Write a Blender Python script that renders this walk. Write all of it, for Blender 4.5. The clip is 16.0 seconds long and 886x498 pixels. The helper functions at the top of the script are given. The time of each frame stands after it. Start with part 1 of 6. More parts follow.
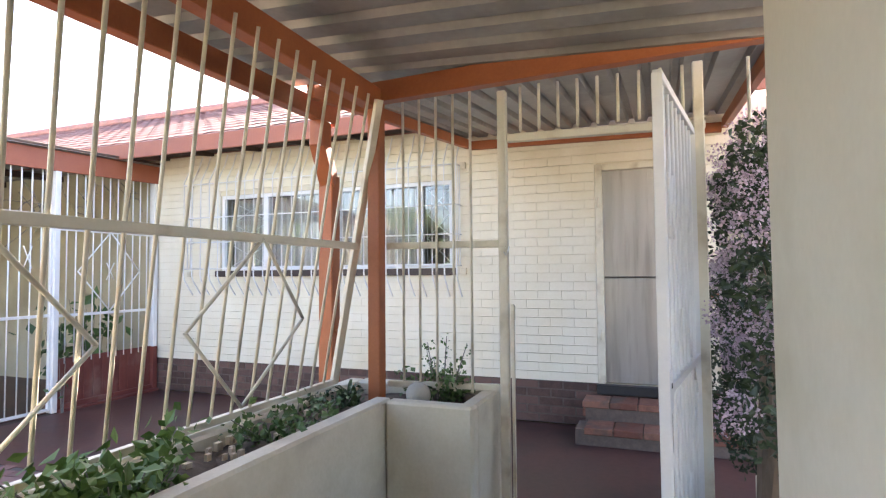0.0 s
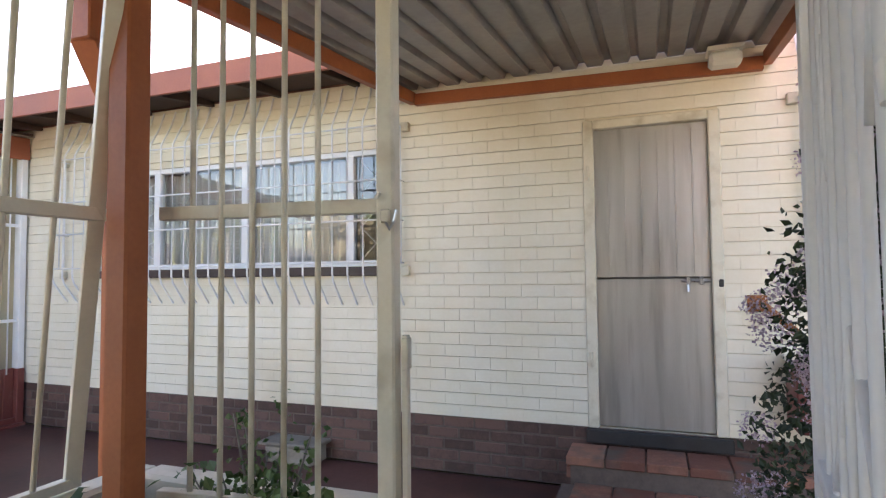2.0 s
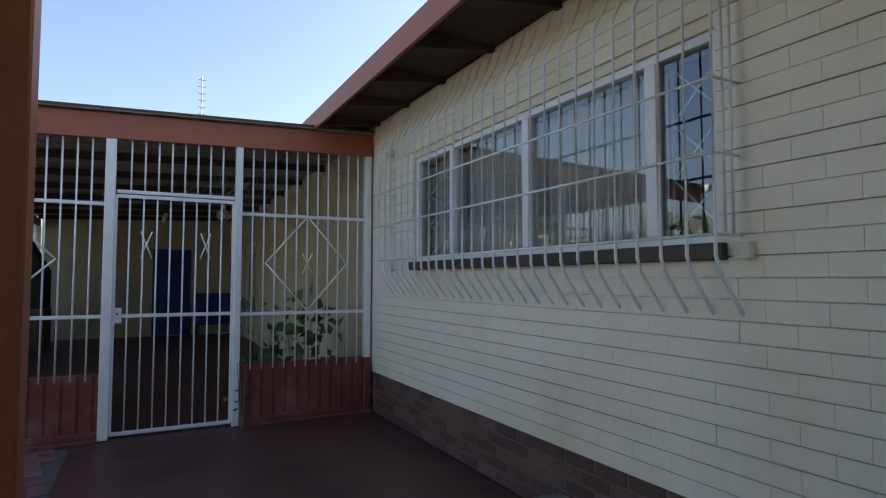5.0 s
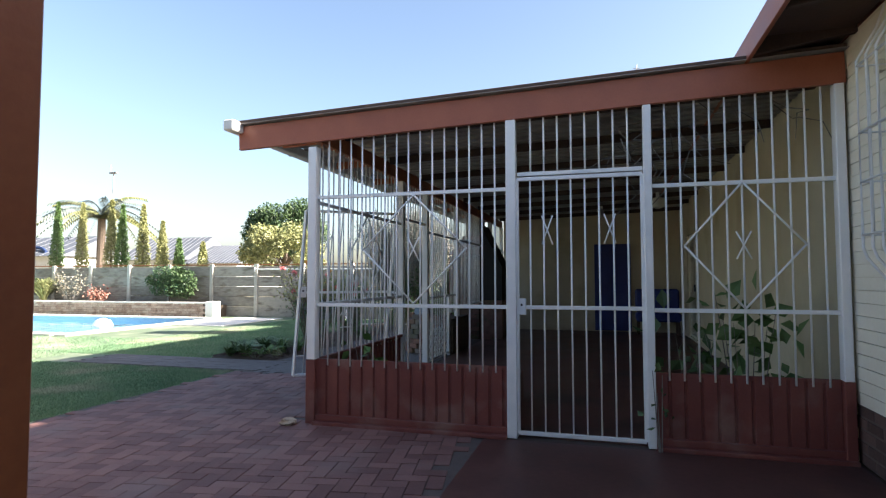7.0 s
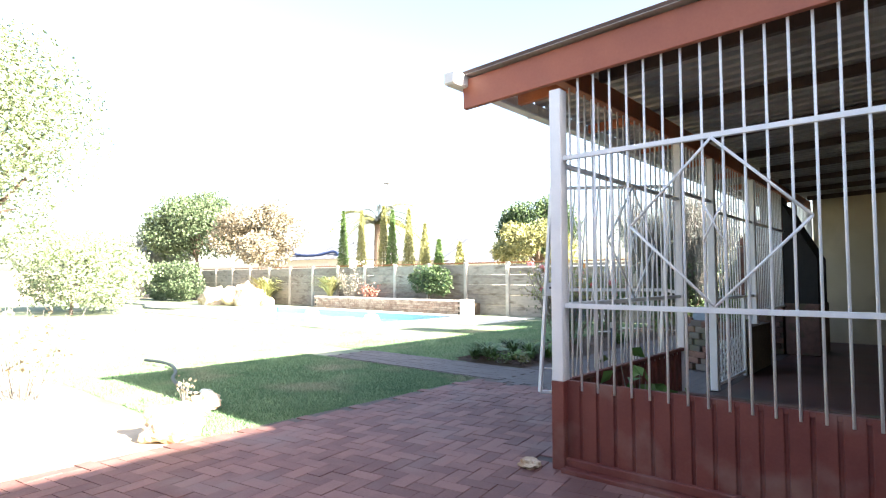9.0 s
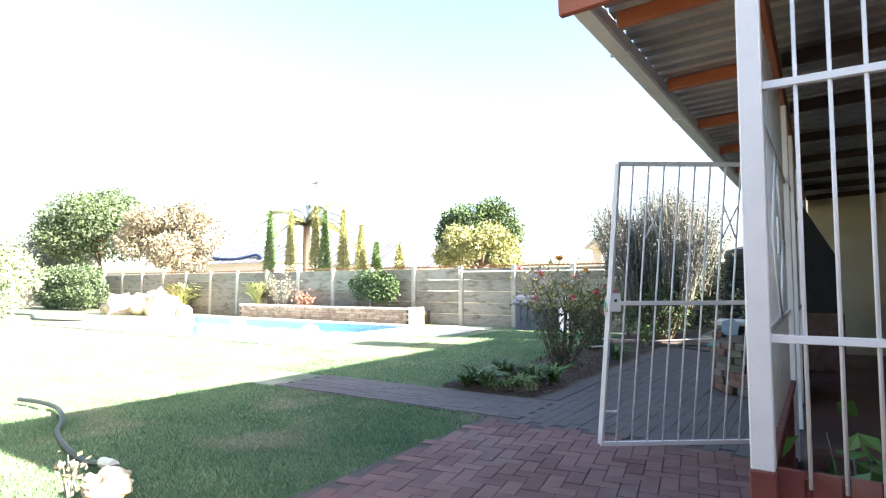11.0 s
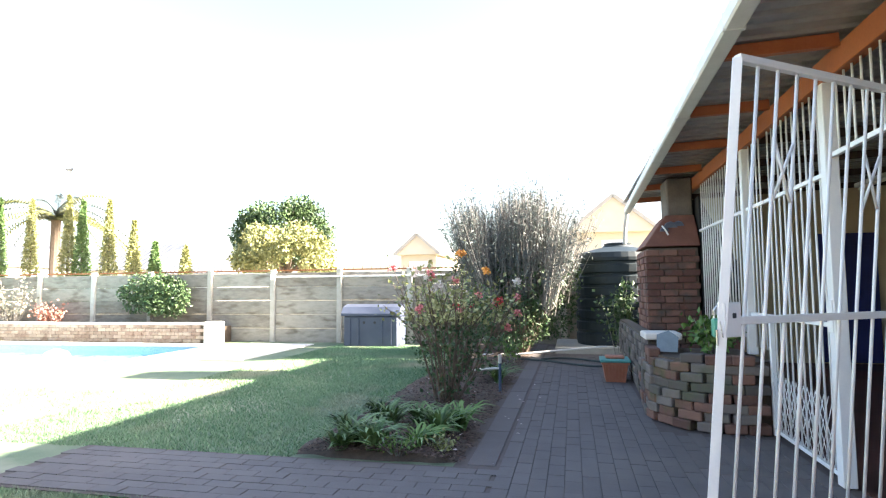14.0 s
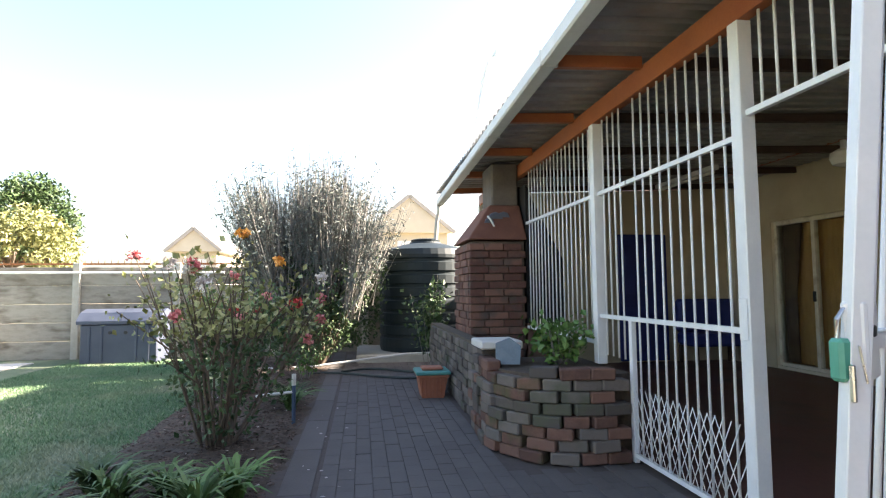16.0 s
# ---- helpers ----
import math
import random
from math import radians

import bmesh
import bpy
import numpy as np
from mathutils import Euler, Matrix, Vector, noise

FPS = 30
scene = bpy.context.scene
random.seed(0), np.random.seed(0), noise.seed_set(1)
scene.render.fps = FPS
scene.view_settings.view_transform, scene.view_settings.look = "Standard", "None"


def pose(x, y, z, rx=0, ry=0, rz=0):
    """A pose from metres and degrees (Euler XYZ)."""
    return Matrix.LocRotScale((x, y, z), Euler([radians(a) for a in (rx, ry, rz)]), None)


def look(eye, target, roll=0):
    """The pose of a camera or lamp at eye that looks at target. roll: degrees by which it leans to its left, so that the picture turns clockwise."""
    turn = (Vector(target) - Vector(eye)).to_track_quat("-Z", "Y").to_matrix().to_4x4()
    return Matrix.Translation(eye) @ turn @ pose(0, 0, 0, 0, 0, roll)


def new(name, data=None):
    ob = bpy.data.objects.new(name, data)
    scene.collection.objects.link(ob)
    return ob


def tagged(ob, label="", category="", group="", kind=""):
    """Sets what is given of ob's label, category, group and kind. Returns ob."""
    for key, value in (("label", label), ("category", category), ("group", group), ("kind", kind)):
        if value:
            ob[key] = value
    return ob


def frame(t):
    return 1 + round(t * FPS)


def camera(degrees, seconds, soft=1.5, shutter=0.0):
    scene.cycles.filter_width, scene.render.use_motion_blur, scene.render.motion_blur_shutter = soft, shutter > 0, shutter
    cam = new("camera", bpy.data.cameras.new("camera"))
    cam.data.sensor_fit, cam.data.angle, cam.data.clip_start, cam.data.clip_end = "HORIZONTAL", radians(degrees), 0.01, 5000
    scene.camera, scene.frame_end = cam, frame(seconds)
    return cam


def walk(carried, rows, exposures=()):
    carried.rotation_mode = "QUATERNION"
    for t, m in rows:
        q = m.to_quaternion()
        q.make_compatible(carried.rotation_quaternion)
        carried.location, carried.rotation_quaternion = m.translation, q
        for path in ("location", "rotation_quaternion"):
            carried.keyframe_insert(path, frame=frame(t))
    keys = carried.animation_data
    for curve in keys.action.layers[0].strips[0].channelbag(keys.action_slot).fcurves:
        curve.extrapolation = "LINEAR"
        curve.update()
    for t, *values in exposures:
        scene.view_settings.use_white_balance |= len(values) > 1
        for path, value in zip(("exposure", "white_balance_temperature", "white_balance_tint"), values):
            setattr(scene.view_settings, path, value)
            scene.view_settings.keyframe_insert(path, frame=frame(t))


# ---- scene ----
cam = camera(75.6, 16.0, soft=1.2)
PATH = [
    (0, (-5.558, -6.09, 1.44), (-3.693, -5.373, 1.526), -0.5),
    (0.5, (-5.143, -6.033, 1.44), (-3.282, -5.305, 1.528), -0.5),
    (1, (-4.744, -6.012, 1.41), (-2.869, -5.323, 1.5), -0.2),
    (1.5, (-4.35, -5.992, 1.425), (-2.472, -5.31, 1.513), -0.2),
    (2, (-3.964, -5.927, 1.420), (-2.089, -5.241, 1.513), -0.6),
    (2.5, (-3.632, -5.876, 1.402), (-1.763, -5.172, 1.498), 0.1),
    (3, (-3.262, -5.802, 1.386), (-1.418, -5.048, 1.490), 0.3),
    (5.3, (-1.968, -5.53, 1.325), (-1.225, -3.679, 1.429), 0.0),
    (5.5, (-1.881, -5.448, 1.300), (-1.245, -3.557, 1.403), 0.0),
    (6, (-1.771, -5.221, 1.287), (-1.441, -3.251, 1.39), 0.2),
    (6.5, (-1.667, -4.926, 1.29), (-1.753, -2.931, 1.393), -0.0),
    (7, (-1.646, -4.588, 1.268), (-2.195, -2.668, 1.368), -0.1),
    (7.5, (-1.735, -4.205, 1.247), (-2.51, -2.364, 1.35), 0.1),
    (8, (-1.826, -3.807, 1.216), (-2.854, -2.094, 1.322), 0.2),
    (8.5, (-2.006, -3.522, 1.209), (-3.321, -2.019, 1.311), -0.2),
    (10.8, (-3.79, -2.551, 1.224), (-4.947, -0.923, 1.332), 0.4),
    (11, (-3.961, -2.462, 1.242), (-5.06, -0.795, 1.359), -0.2),
    (11.5, (-4.34, -2.301, 1.252), (-5.386, -0.601, 1.381), 0.6),
    (12, (-4.691, -2.042, 1.24), (-5.642, -0.288, 1.383), 0.0),
    (12.5, (-5.01, -1.706, 1.225), (-5.826, 0.114, 1.37), -0.3),
    (13, (-5.302, -1.42, 1.23), (-6.027, 0.438, 1.372), -0.5),
    (13.5, (-5.566, -1.127, 1.231), (-6.15, 0.781, 1.374), -0.7),
    (14, (-5.766, -0.718, 1.217), (-6.203, 1.228, 1.358), -0.5),
    (14.5, (-5.879, -0.354, 1.207), (-6.199, 1.615, 1.348), -0.5),
    (15, (-5.992, 0.021, 1.215), (-6.091, 2.013, 1.359), -0.5),
    (15.5, (-6.016, 0.44, 1.189), (-5.914, 2.432, 1.335), -0.4),
    (16, (-6.022, 0.762, 1.185), (-5.739, 2.737, 1.327), -0.5),
]
EXPOSURES = [(0.0, 3.95, 6850, 20), (1.5, 3.7, 6950, 20), (3.0, 3.1, 7300, 19), (5.3, 1.95, 6200, 12), (7.0, 2.2, 6450, 12), (8.5, 3.2, 6800, 14), (11.0, 3.05, 6750, 12), (13.0, 3.35, 6800, 13), (15.0, 3.2, 6900, 13), (16.0, 2.95, 7100, 14)]
walk(cam, [(t, look(eye, target, roll)) for t, eye, target, roll in PATH], EXPOSURES)

# ---------------------------------------------------------------- light
SUN_EL, SUN_AZ = radians(27.5), radians(84)
world = bpy.data.worlds.new("sky")
scene.world = world
world.use_nodes = True
wn = world.node_tree
sky = wn.nodes.new("ShaderNodeTexSky")
sky.sky_type = 'NISHITA'
sky.sun_disc = False
sky.sun_elevation, sky.sun_rotation = SUN_EL, SUN_AZ
sky.air_density, sky.dust_density, sky.ozone_density = 1.0, 2.5, 1.0
wn.links.new(sky.outputs[0], wn.nodes["Background"].inputs[0])
wn.nodes["Background"].inputs[1].default_value = 0.075
sun = new("sun", bpy.data.lights.new("sun", 'SUN'))
sun.data.energy, sun.data.angle, sun.data.color = 5.0, radians(0.6), (1.0, 0.93, 0.82)
toward = Vector((math.cos(SUN_EL) * math.sin(SUN_AZ), math.cos(SUN_EL) * math.cos(SUN_AZ), math.sin(SUN_EL)))
sun.matrix_world = look(toward * 60, (0, 0, 0))


# ---------------------------------------------------------------- materials
def mat(name, a, b, scale=6.0, rough=0.7, metal=0.0, bump=0.2, fine=60.0, piece=0.0, island=0.0, stain=None, stain_scale=1.3, stretch=(1, 1, 1), spec=0.5, trans=0.0):
    """Two tones mixed by coarse and fine noise, optional stains, optional shift from piece to piece."""
    m = bpy.data.materials.new(name)
    m.use_nodes = True
    nt, L = m.node_tree, m.node_tree.links
    p = nt.nodes["Principled BSDF"]
    tc = nt.nodes.new("ShaderNodeNewGeometry")
    mp = nt.nodes.new("ShaderNodeMapping")
    mp.inputs["Scale"].default_value = stretch
    L.new(tc.outputs["Position"], mp.inputs[0])

    def noise_tex(s, detail=4):
        n = nt.nodes.new("ShaderNodeTexNoise")
        n.inputs["Scale"].default_value = s
        n.inputs["Detail"].default_value = detail
        L.new(mp.outputs[0], n.inputs["Vector"])
        return n

    def math_node(op, *vals):
        n = nt.nodes.new("ShaderNodeMath")
        n.operation = op
        for i, v in enumerate(vals):
            if isinstance(v, (int, float)):
                n.inputs[i].default_value = v
            else:
                L.new(v, n.inputs[i])
        return n.outputs[0]

    n1, n2 = noise_tex(scale), noise_tex(fine, 3)
    f = math_node('ADD', math_node('MULTIPLY', n1.outputs[0], 0.7), math_node('MULTIPLY', n2.outputs[0], 0.3))
    if piece or island:
        src = nt.nodes.new("ShaderNodeObjectInfo").outputs["Random"] if piece else tc.outputs["Random Per Island"]
        f = math_node('ADD', f, math_node('MULTIPLY', math_node('SUBTRACT', src, 0.5), piece or island))
    rmp = nt.nodes.new("ShaderNodeMapRange")
    rmp.inputs[1].default_value, rmp.inputs[2].default_value = 0.3, 0.7
    L.new(f, rmp.inputs[0])
    mix = nt.nodes.new("ShaderNodeMix")
    mix.data_type = 'RGBA'
    mix.inputs["A"].default_value, mix.inputs["B"].default_value = (*a, 1), (*b, 1)
    L.new(rmp.outputs[0], mix.inputs["Factor"])
    col = mix.outputs["Result"]
    if stain:
        n3 = noise_tex(stain_scale, 6)
        r3 = nt.nodes.new("ShaderNodeMapRange")
        r3.inputs[1].default_value, r3.inputs[2].default_value = 0.52, 0.72
        L.new(n3.outputs[0], r3.inputs[0])
        mx = nt.nodes.new("ShaderNodeMix")
        mx.data_type = 'RGBA'
        L.new(r3.outputs[0], mx.inputs["Factor"])
        L.new(col, mx.inputs["A"])
        mx.inputs["B"].default_value = (*stain, 1)
        col = mx.outputs["Result"]
    L.new(col, p.inputs["Base Color"])
    rr = nt.nodes.new("ShaderNodeMapRange")
    rr.inputs[3].default_value, rr.inputs[4].default_value = max(0.03, rough - 0.12), min(1, rough + 0.12)
    L.new(n1.outputs[0], rr.inputs[0])
    L.new(rr.outputs[0], p.inputs["Roughness"])
    p.inputs["Metallic"].default_value = metal
    p.inputs["Specular IOR Level"].default_value = spec
    if trans:
        p.inputs["Subsurface Weight"].default_value = 0.0
    if bump:
        bp = nt.nodes.new("ShaderNodeBump")
        bp.inputs["Strength"].default_value = bump
        bp.inputs["Distance"].default_value = 0.01
        L.new(f, bp.inputs["Height"])
        L.new(bp.outputs[0], p.inputs["Normal"])
    return m


def glass_mat(name, tint, ior=1.5, rough=0.01, through_col=(0.85, 0.9, 0.9)):
    m = bpy.data.materials.new(name)
    m.use_nodes = True
    nt, L = m.node_tree, m.node_tree.links
    nt.nodes.clear()
    out = nt.nodes.new("ShaderNodeOutputMaterial")
    tr = nt.nodes.new("ShaderNodeBsdfTransparent")
    tr.inputs[0].default_value = (*through_col, 1)
    gl = nt.nodes.new("ShaderNodeBsdfGlossy")
    gl.inputs["Roughness"].default_value = rough
    gl.inputs["Color"].default_value = (*tint, 1)
    fr = nt.nodes.new("ShaderNodeFresnel")
    fr.inputs["IOR"].default_value = ior
    mx = nt.nodes.new("ShaderNodeMixShader")
    L.new(fr.outputs[0], mx.inputs[0])
    L.new(tr.outputs[0], mx.inputs[1])
    L.new(gl.outputs[0], mx.inputs[2])
    L.new(mx.outputs[0], out.inputs[0])
    return m


CREAM = mat("cream_paint", (.76, .71, .57), (.83, .79, .68), 3.5, .55, bump=.25, fine=45, stain=(.68, .62, .48), stain_scale=1.1, piece=.02)
CREAM_FAR = mat("cream_paint_joined", (.76, .71, .57), (.83, .79, .68), 3.5, .55, bump=.25, fine=45, stain=(.68, .62, .48), stain_scale=1.1, island=.02)
MORTAR = mat("painted_mortar", (.66, .60, .46), (.76, .70, .57), 5, .8, bump=.3)
PLASTER = mat("smooth_plaster", (.68, .63, .50), (.76, .71, .58), 2.5, .7, bump=.12, stain=(.55, .49, .35))
TAN_PLASTER = mat("tan_plaster", (.50, .43, .30), (.58, .51, .37), 2.5, .75, bump=.12, stain=(.42, .35, .23))
BROWN_BRICK = mat("brown_brick", (.075, .042, .036), (.15, .085, .07), 14, .75, bump=.4, piece=.5)
BROWN_JOINT = mat("brown_joint", (.10, .075, .065), (.16, .12, .10), 20, .9)
RED_BRICK = mat("red_brick", (.17, .065, .045), (.30, .14, .095), 16, .8, bump=.5, piece=.7, stain=(.11, .085, .07), stain_scale=5)
OLD_BRICK = mat("old_mossy_brick", (.11, .055, .042), (.20, .105, .078), 11, .85, bump=.6, piece=.6, stain=(.07, .08, .035), stain_scale=4.5)
HEARTH_BRICK = mat("smoke_dulled_brick", (.12, .052, .04), (.22, .11, .08), 16, .85, bump=.5, piece=.7, stain=(.09, .07, .06), stain_scale=5)
STONE_BRICK = mat("grey_brick", (.095, .078, .07), (.17, .142, .125), 10, .85, bump=.6, piece=.9, stain=(.09, .095, .06), stain_scale=4)
EARTH_JOINT = mat("earth_joint", (.07, .055, .04), (.13, .10, .075), 15, .95)
PAVER = mat("red_paver", (.14, .062, .054), (.24, .122, .106), 5, .75, bump=.4, piece=.45, stain=(.20, .13, .12), stain_scale=1.4)
PAVER_FAR = mat("red_paver_joined", (.14, .062, .054), (.24, .122, .106), 5, .75, bump=.4, island=.45, stain=(.20, .13, .12), stain_scale=1.4)
DARK_PAVER = mat("grey_paver", (.100, .087, .083), (.142, .124, .118), 5, .8, bump=.5, piece=.18, stain=(.15, .13, .12), stain_scale=1.2)
DARK_PAVER_FAR = mat("grey_paver_joined", (.100, .087, .083), (.142, .124, .118), 5, .8, bump=.5, island=.18, stain=(.15, .13, .12), stain_scale=1.2)
PAVE_JOINT = mat("paving_sand", (.085, .068, .06), (.125, .10, .09), 12, .95)
RED_FLOOR = mat("red_polished_cement", (.06, .024, .02), (.13, .054, .045), 1.6, .5, bump=.2, fine=22, stain=(.03, .02, .019), stain_scale=1.1)
ORANGE = mat("orange_brown_paint", (.30, .085, .032), (.42, .135, .05), 4, .5, bump=.15, fine=70)
FASCIA = mat("red_brown_fascia", (.27, .075, .04), (.35, .11, .06), 4, .5, bump=.12)
MAROON = mat("maroon_paint", (.135, .030, .025), (.20, .055, .042), 4, .6, bump=.25, stain=(.23, .12, .095), stain_scale=3.2)
WHITE_METAL = mat("white_gloss_paint", (.72, .73, .74), (.82, .82, .82), 8, .35, bump=.08, fine=90)
CREAM_METAL = mat("cream_gloss_paint", (.66, .62, .50), (.76, .72, .60), 8, .4, bump=.1, fine=90, stain=(.50, .44, .33), stain_scale=6)
ZINC = mat("corrugated_zinc", (.26, .25, .235), (.40, .385, .36), 2.5, .5, .25, .12, fine=25, stain=(.20, .185, .165), stain_scale=1.5)
STEEL = mat("brushed_aluminium", (.42, .41, .39), (.55, .54, .52), 2, .38, .75, .12, fine=120, stretch=(1, 6, .5), stain=(.36, .34, .32), stain_scale=2.2)
BOLT = mat("bright_steel", (.5, .5, .5), (.62, .62, .6), 20, .3, 1.0, .05)
RUST = mat("rust_brown_steel", (.25, .09, .035), (.38, .15, .06), 18, .7, .1, .3)
BLACK = mat("black_sill_paint", (.018, .018, .02), (.035, .034, .036), 9, .5, bump=.1)
SILL = mat("dark_brown_sill", (.045, .028, .026), (.075, .05, .045), 9, .5, bump=.15)
TIMBER = mat("dark_timber", (.045, .025, .018), (.085, .05, .035), 7, .7, bump=.3)
TILE = mat("red_roof_tile", (.30, .115, .09), (.46, .22, .18), 9, .8, bump=.4, piece=.5, stain=(.30, .20, .17), stain_scale=3)
TILE_FAR = mat("red_roof_tile_joined", (.30, .115, .09), (.46, .22, .18), 9, .8, bump=.4, island=.5, stain=(.30, .20, .17), stain_scale=3)
CONCRETE = mat("weathered_concrete", (.20, .18, .15), (.32, .295, .25), 5, .9, bump=.5, fine=35, piece=.35, stain=(.12, .10, .075), stain_scale=2.2, stretch=(1, 1, 3))
POST_CONC = mat("pale_concrete", (.36, .34, .29), (.48, .46, .41), 7, .85, bump=.3, piece=.2)
PLANTER_WALL = mat("worn_cream_cement", (.58, .54, .42), (.72, .68, .57), 5, .75, bump=.3, stain=(.40, .36, .27), stain_scale=2.5)
SOIL = mat("dark_soil", (.06, .044, .033), (.13, .095, .07), 18, .95, bump=.9, fine=90)
MULCH = mat("bark_mulch", (.05, .03, .022), (.15, .10, .08), 30, .95, bump=.8, island=.8)
PETAL_LITTER = mat("fallen_petal", (.55, .45, .43), (.7, .6, .58), 30, .7, island=.4)
LAWN = mat("lawn_base", (.095, .15, .085), (.19, .225, .14), 2.2, .95, bump=.8, fine=120, stain=(.40, .38, .29), stain_scale=.9)
BLADE = mat("grass_blade", (.085, .185, .09), (.22, .335, .18), 1.3, .7, bump=0, fine=9, island=.5, stain=(.38, .37, .26), stain_scale=.8)
GROUND = mat("dry_ground", (.22, .19, .12), (.32, .28, .19), 1.1, .95, bump=.5, fine=20)
SAND = mat("pale_sand", (.40, .33, .23), (.56, .48, .36), 2.4, .95, bump=.5, fine=30, stain=(.30, .22, .13), stain_scale=1.5)
PALE_BRICK = mat("weathered_pale_brick", (.34, .235, .18), (.50, .39, .31), 14, .85, bump=.5, piece=.5, stain=(.24, .15, .11), stain_scale=4)
TARP = mat("dark_blue_tarpaulin", (.02, .04, .12), (.04, .07, .18), 4, .6)
BARK = mat("grey_brown_bark", (.09, .065, .045), (.17, .13, .10), 22, .9, bump=.6, stretch=(1, 1, .3))
WATER_TILE = mat("pool_plaster", (.50, .74, .80), (.60, .82, .86), 2, .5, bump=.05)
MOSAIC = mat("blue_mosaic", (.16, .30, .52), (.26, .42, .62), 30, .3, bump=.1)
COPING = mat("pale_coping", (.62, .58, .52), (.74, .70, .64), 5, .8, bump=.3, piece=.3)
ROCK = mat("pale_sandstone", (.45, .35, .24), (.68, .58, .45), 6, .85, bump=.8, fine=30, stain=(.30, .15, .07), stain_scale=4)
BOX_GREY = mat("blue_grey_plastic", (.055, .067, .10), (.08, .095, .135), 4, .5, bump=.1)
TANK = mat("dark_green_plastic", (.004, .012, .017), (.009, .022, .029), 3, .6, bump=.08)
HOSE = mat("dark_hose_rubber", (.02, .03, .028), (.045, .06, .055), 15, .5)
PVC = mat("white_pvc", (.62, .62, .6), (.72, .72, .7), 15, .4)
TERRA = mat("terracotta_plastic", (.36, .125, .07), (.45, .18, .11), 9, .6)
TEAL = mat("teal_plastic", (.05, .24, .22), (.09, .32, .29), 9, .5)
SLATE = mat("blue_grey_slate", (.14, .19, .23), (.22, .27, .31), 8, .6)
BLUE = mat("blue_paint", (.012, .022, .14), (.022, .036, .2), 4, .5)
CURTAIN = mat("pale_curtain", (.55, .52, .5), (.66, .63, .6), 6, .9, bump=.2)
DRAPE = mat("brown_drape", (.16, .11, .08), (.24, .17, .12), 6, .9, bump=.2)
OCHRE_CLOTH = mat("ochre_cloth", (.50, .30, .11), (.60, .38, .16), 5, .9, bump=.2)
ORANGE_WALL = mat("ochre_room_wall", (.55, .33, .13), (.62, .39, .17), 3, .8)
ROOM = mat("dim_room_plaster", (.34, .32, .28), (.42, .39, .34), 3, .9)
CEMENT_FLUE = mat("sooty_cement", (.10, .085, .075), (.18, .15, .13), 8, .9, bump=.5)
SOOT = mat("soot_black", (.010, .010, .011), (.025, .024, .024), 9, .85, bump=.4)
HOOD = mat("brick_red_plaster", (.15, .06, .042), (.22, .095, .065), 7, .85, bump=.4)
PATCH = mat("grey_metal_patch", (.12, .14, .18), (.18, .2, .25), 9, .5, .4)
WHITEWASH = mat("white_plaster", (.74, .72, .67), (.82, .80, .76), 3, .8, bump=.2)
YELLOW_WALL = mat("pale_yellow_plaster", (.60, .53, .42), (.68, .61, .50), 2, .85)
GREY_ROOF = mat("grey_roof_sheet", (.085, .095, .115), (.14, .15, .17), 1.5, .7, bump=.2)
PALE_ROOF = mat("pale_roof_tile", (.38, .35, .33), (.50, .47, .44), 2, .8, bump=.2)
GUTTER = mat("pale_gutter_paint", (.60, .60, .58), (.72, .72, .70), 6, .45, bump=.08)
GLASS = glass_mat("window_glass", (.95, .97, 1.0), 2.1)
DOOR_GLASS = glass_mat("sliding_glass", (.95, .97, 1.0), 1.5)
WATER = glass_mat("pool_water", (1, 1, 1), 1.33, .02, (.78, .96, .98))
LAMP_WHITE = mat("opal_lamp_plastic", (.7, .68, .6), (.78, .76, .68), 9, .4)
PADLOCK = mat("green_padlock_cover", (.05, .28, .2), (.09, .36, .27), 9, .4)


def leaf(name, a, b, rough=.55):
    return mat(name, a, b, 3, rough, bump=0, fine=14, island=.7)


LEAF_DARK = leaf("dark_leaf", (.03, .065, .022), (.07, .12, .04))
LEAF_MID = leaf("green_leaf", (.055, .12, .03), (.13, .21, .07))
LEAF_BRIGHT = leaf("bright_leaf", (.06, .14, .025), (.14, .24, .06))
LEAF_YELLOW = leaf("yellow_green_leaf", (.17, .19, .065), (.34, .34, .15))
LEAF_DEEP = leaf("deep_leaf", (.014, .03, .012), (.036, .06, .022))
LEAF_GREY = leaf("grey_green_leaf", (.095, .12, .11), (.19, .22, .195))
LEAF_OLIVE = leaf("olive_leaf", (.045, .08, .035), (.11, .155, .08))
LEAF_PALE = leaf("pale_tan_leaf", (.19, .17, .12), (.30, .265, .19))
LEAF_SILVER = leaf("pale_feathery_leaf", (.13, .18, .095), (.28, .34, .21))
LEAF_RED = leaf("red_leaf", (.22, .085, .06), (.36, .17, .12))
LILAC = leaf("lilac_flower", (.40, .30, .38), (.64, .52, .60))
PINK = leaf("pink_petal", (.55, .12, .14), (.75, .30, .30))
ORANGE_PETAL = leaf("orange_petal", (.75, .33, .05), (.85, .45, .12))
WHITE_PETAL = leaf("white_petal", (.7, .62, .58), (.8, .74, .70))
RED_PETAL = leaf("red_petal", (.5, .04, .04), (.65, .09, .08))
TWIG = mat("grey_twig", (.13, .12, .11), (.25, .235, .215), 20, .9, bump=.3, island=.6)

# ---------------------------------------------------------------- mesh helpers
BASE = {}


def thing(name, base, label, category, group="", kind=""):
    ob = new(name)
    ob.location = base
    BASE[ob.name] = Vector(base)
    return tagged(ob, label, category, group, kind)


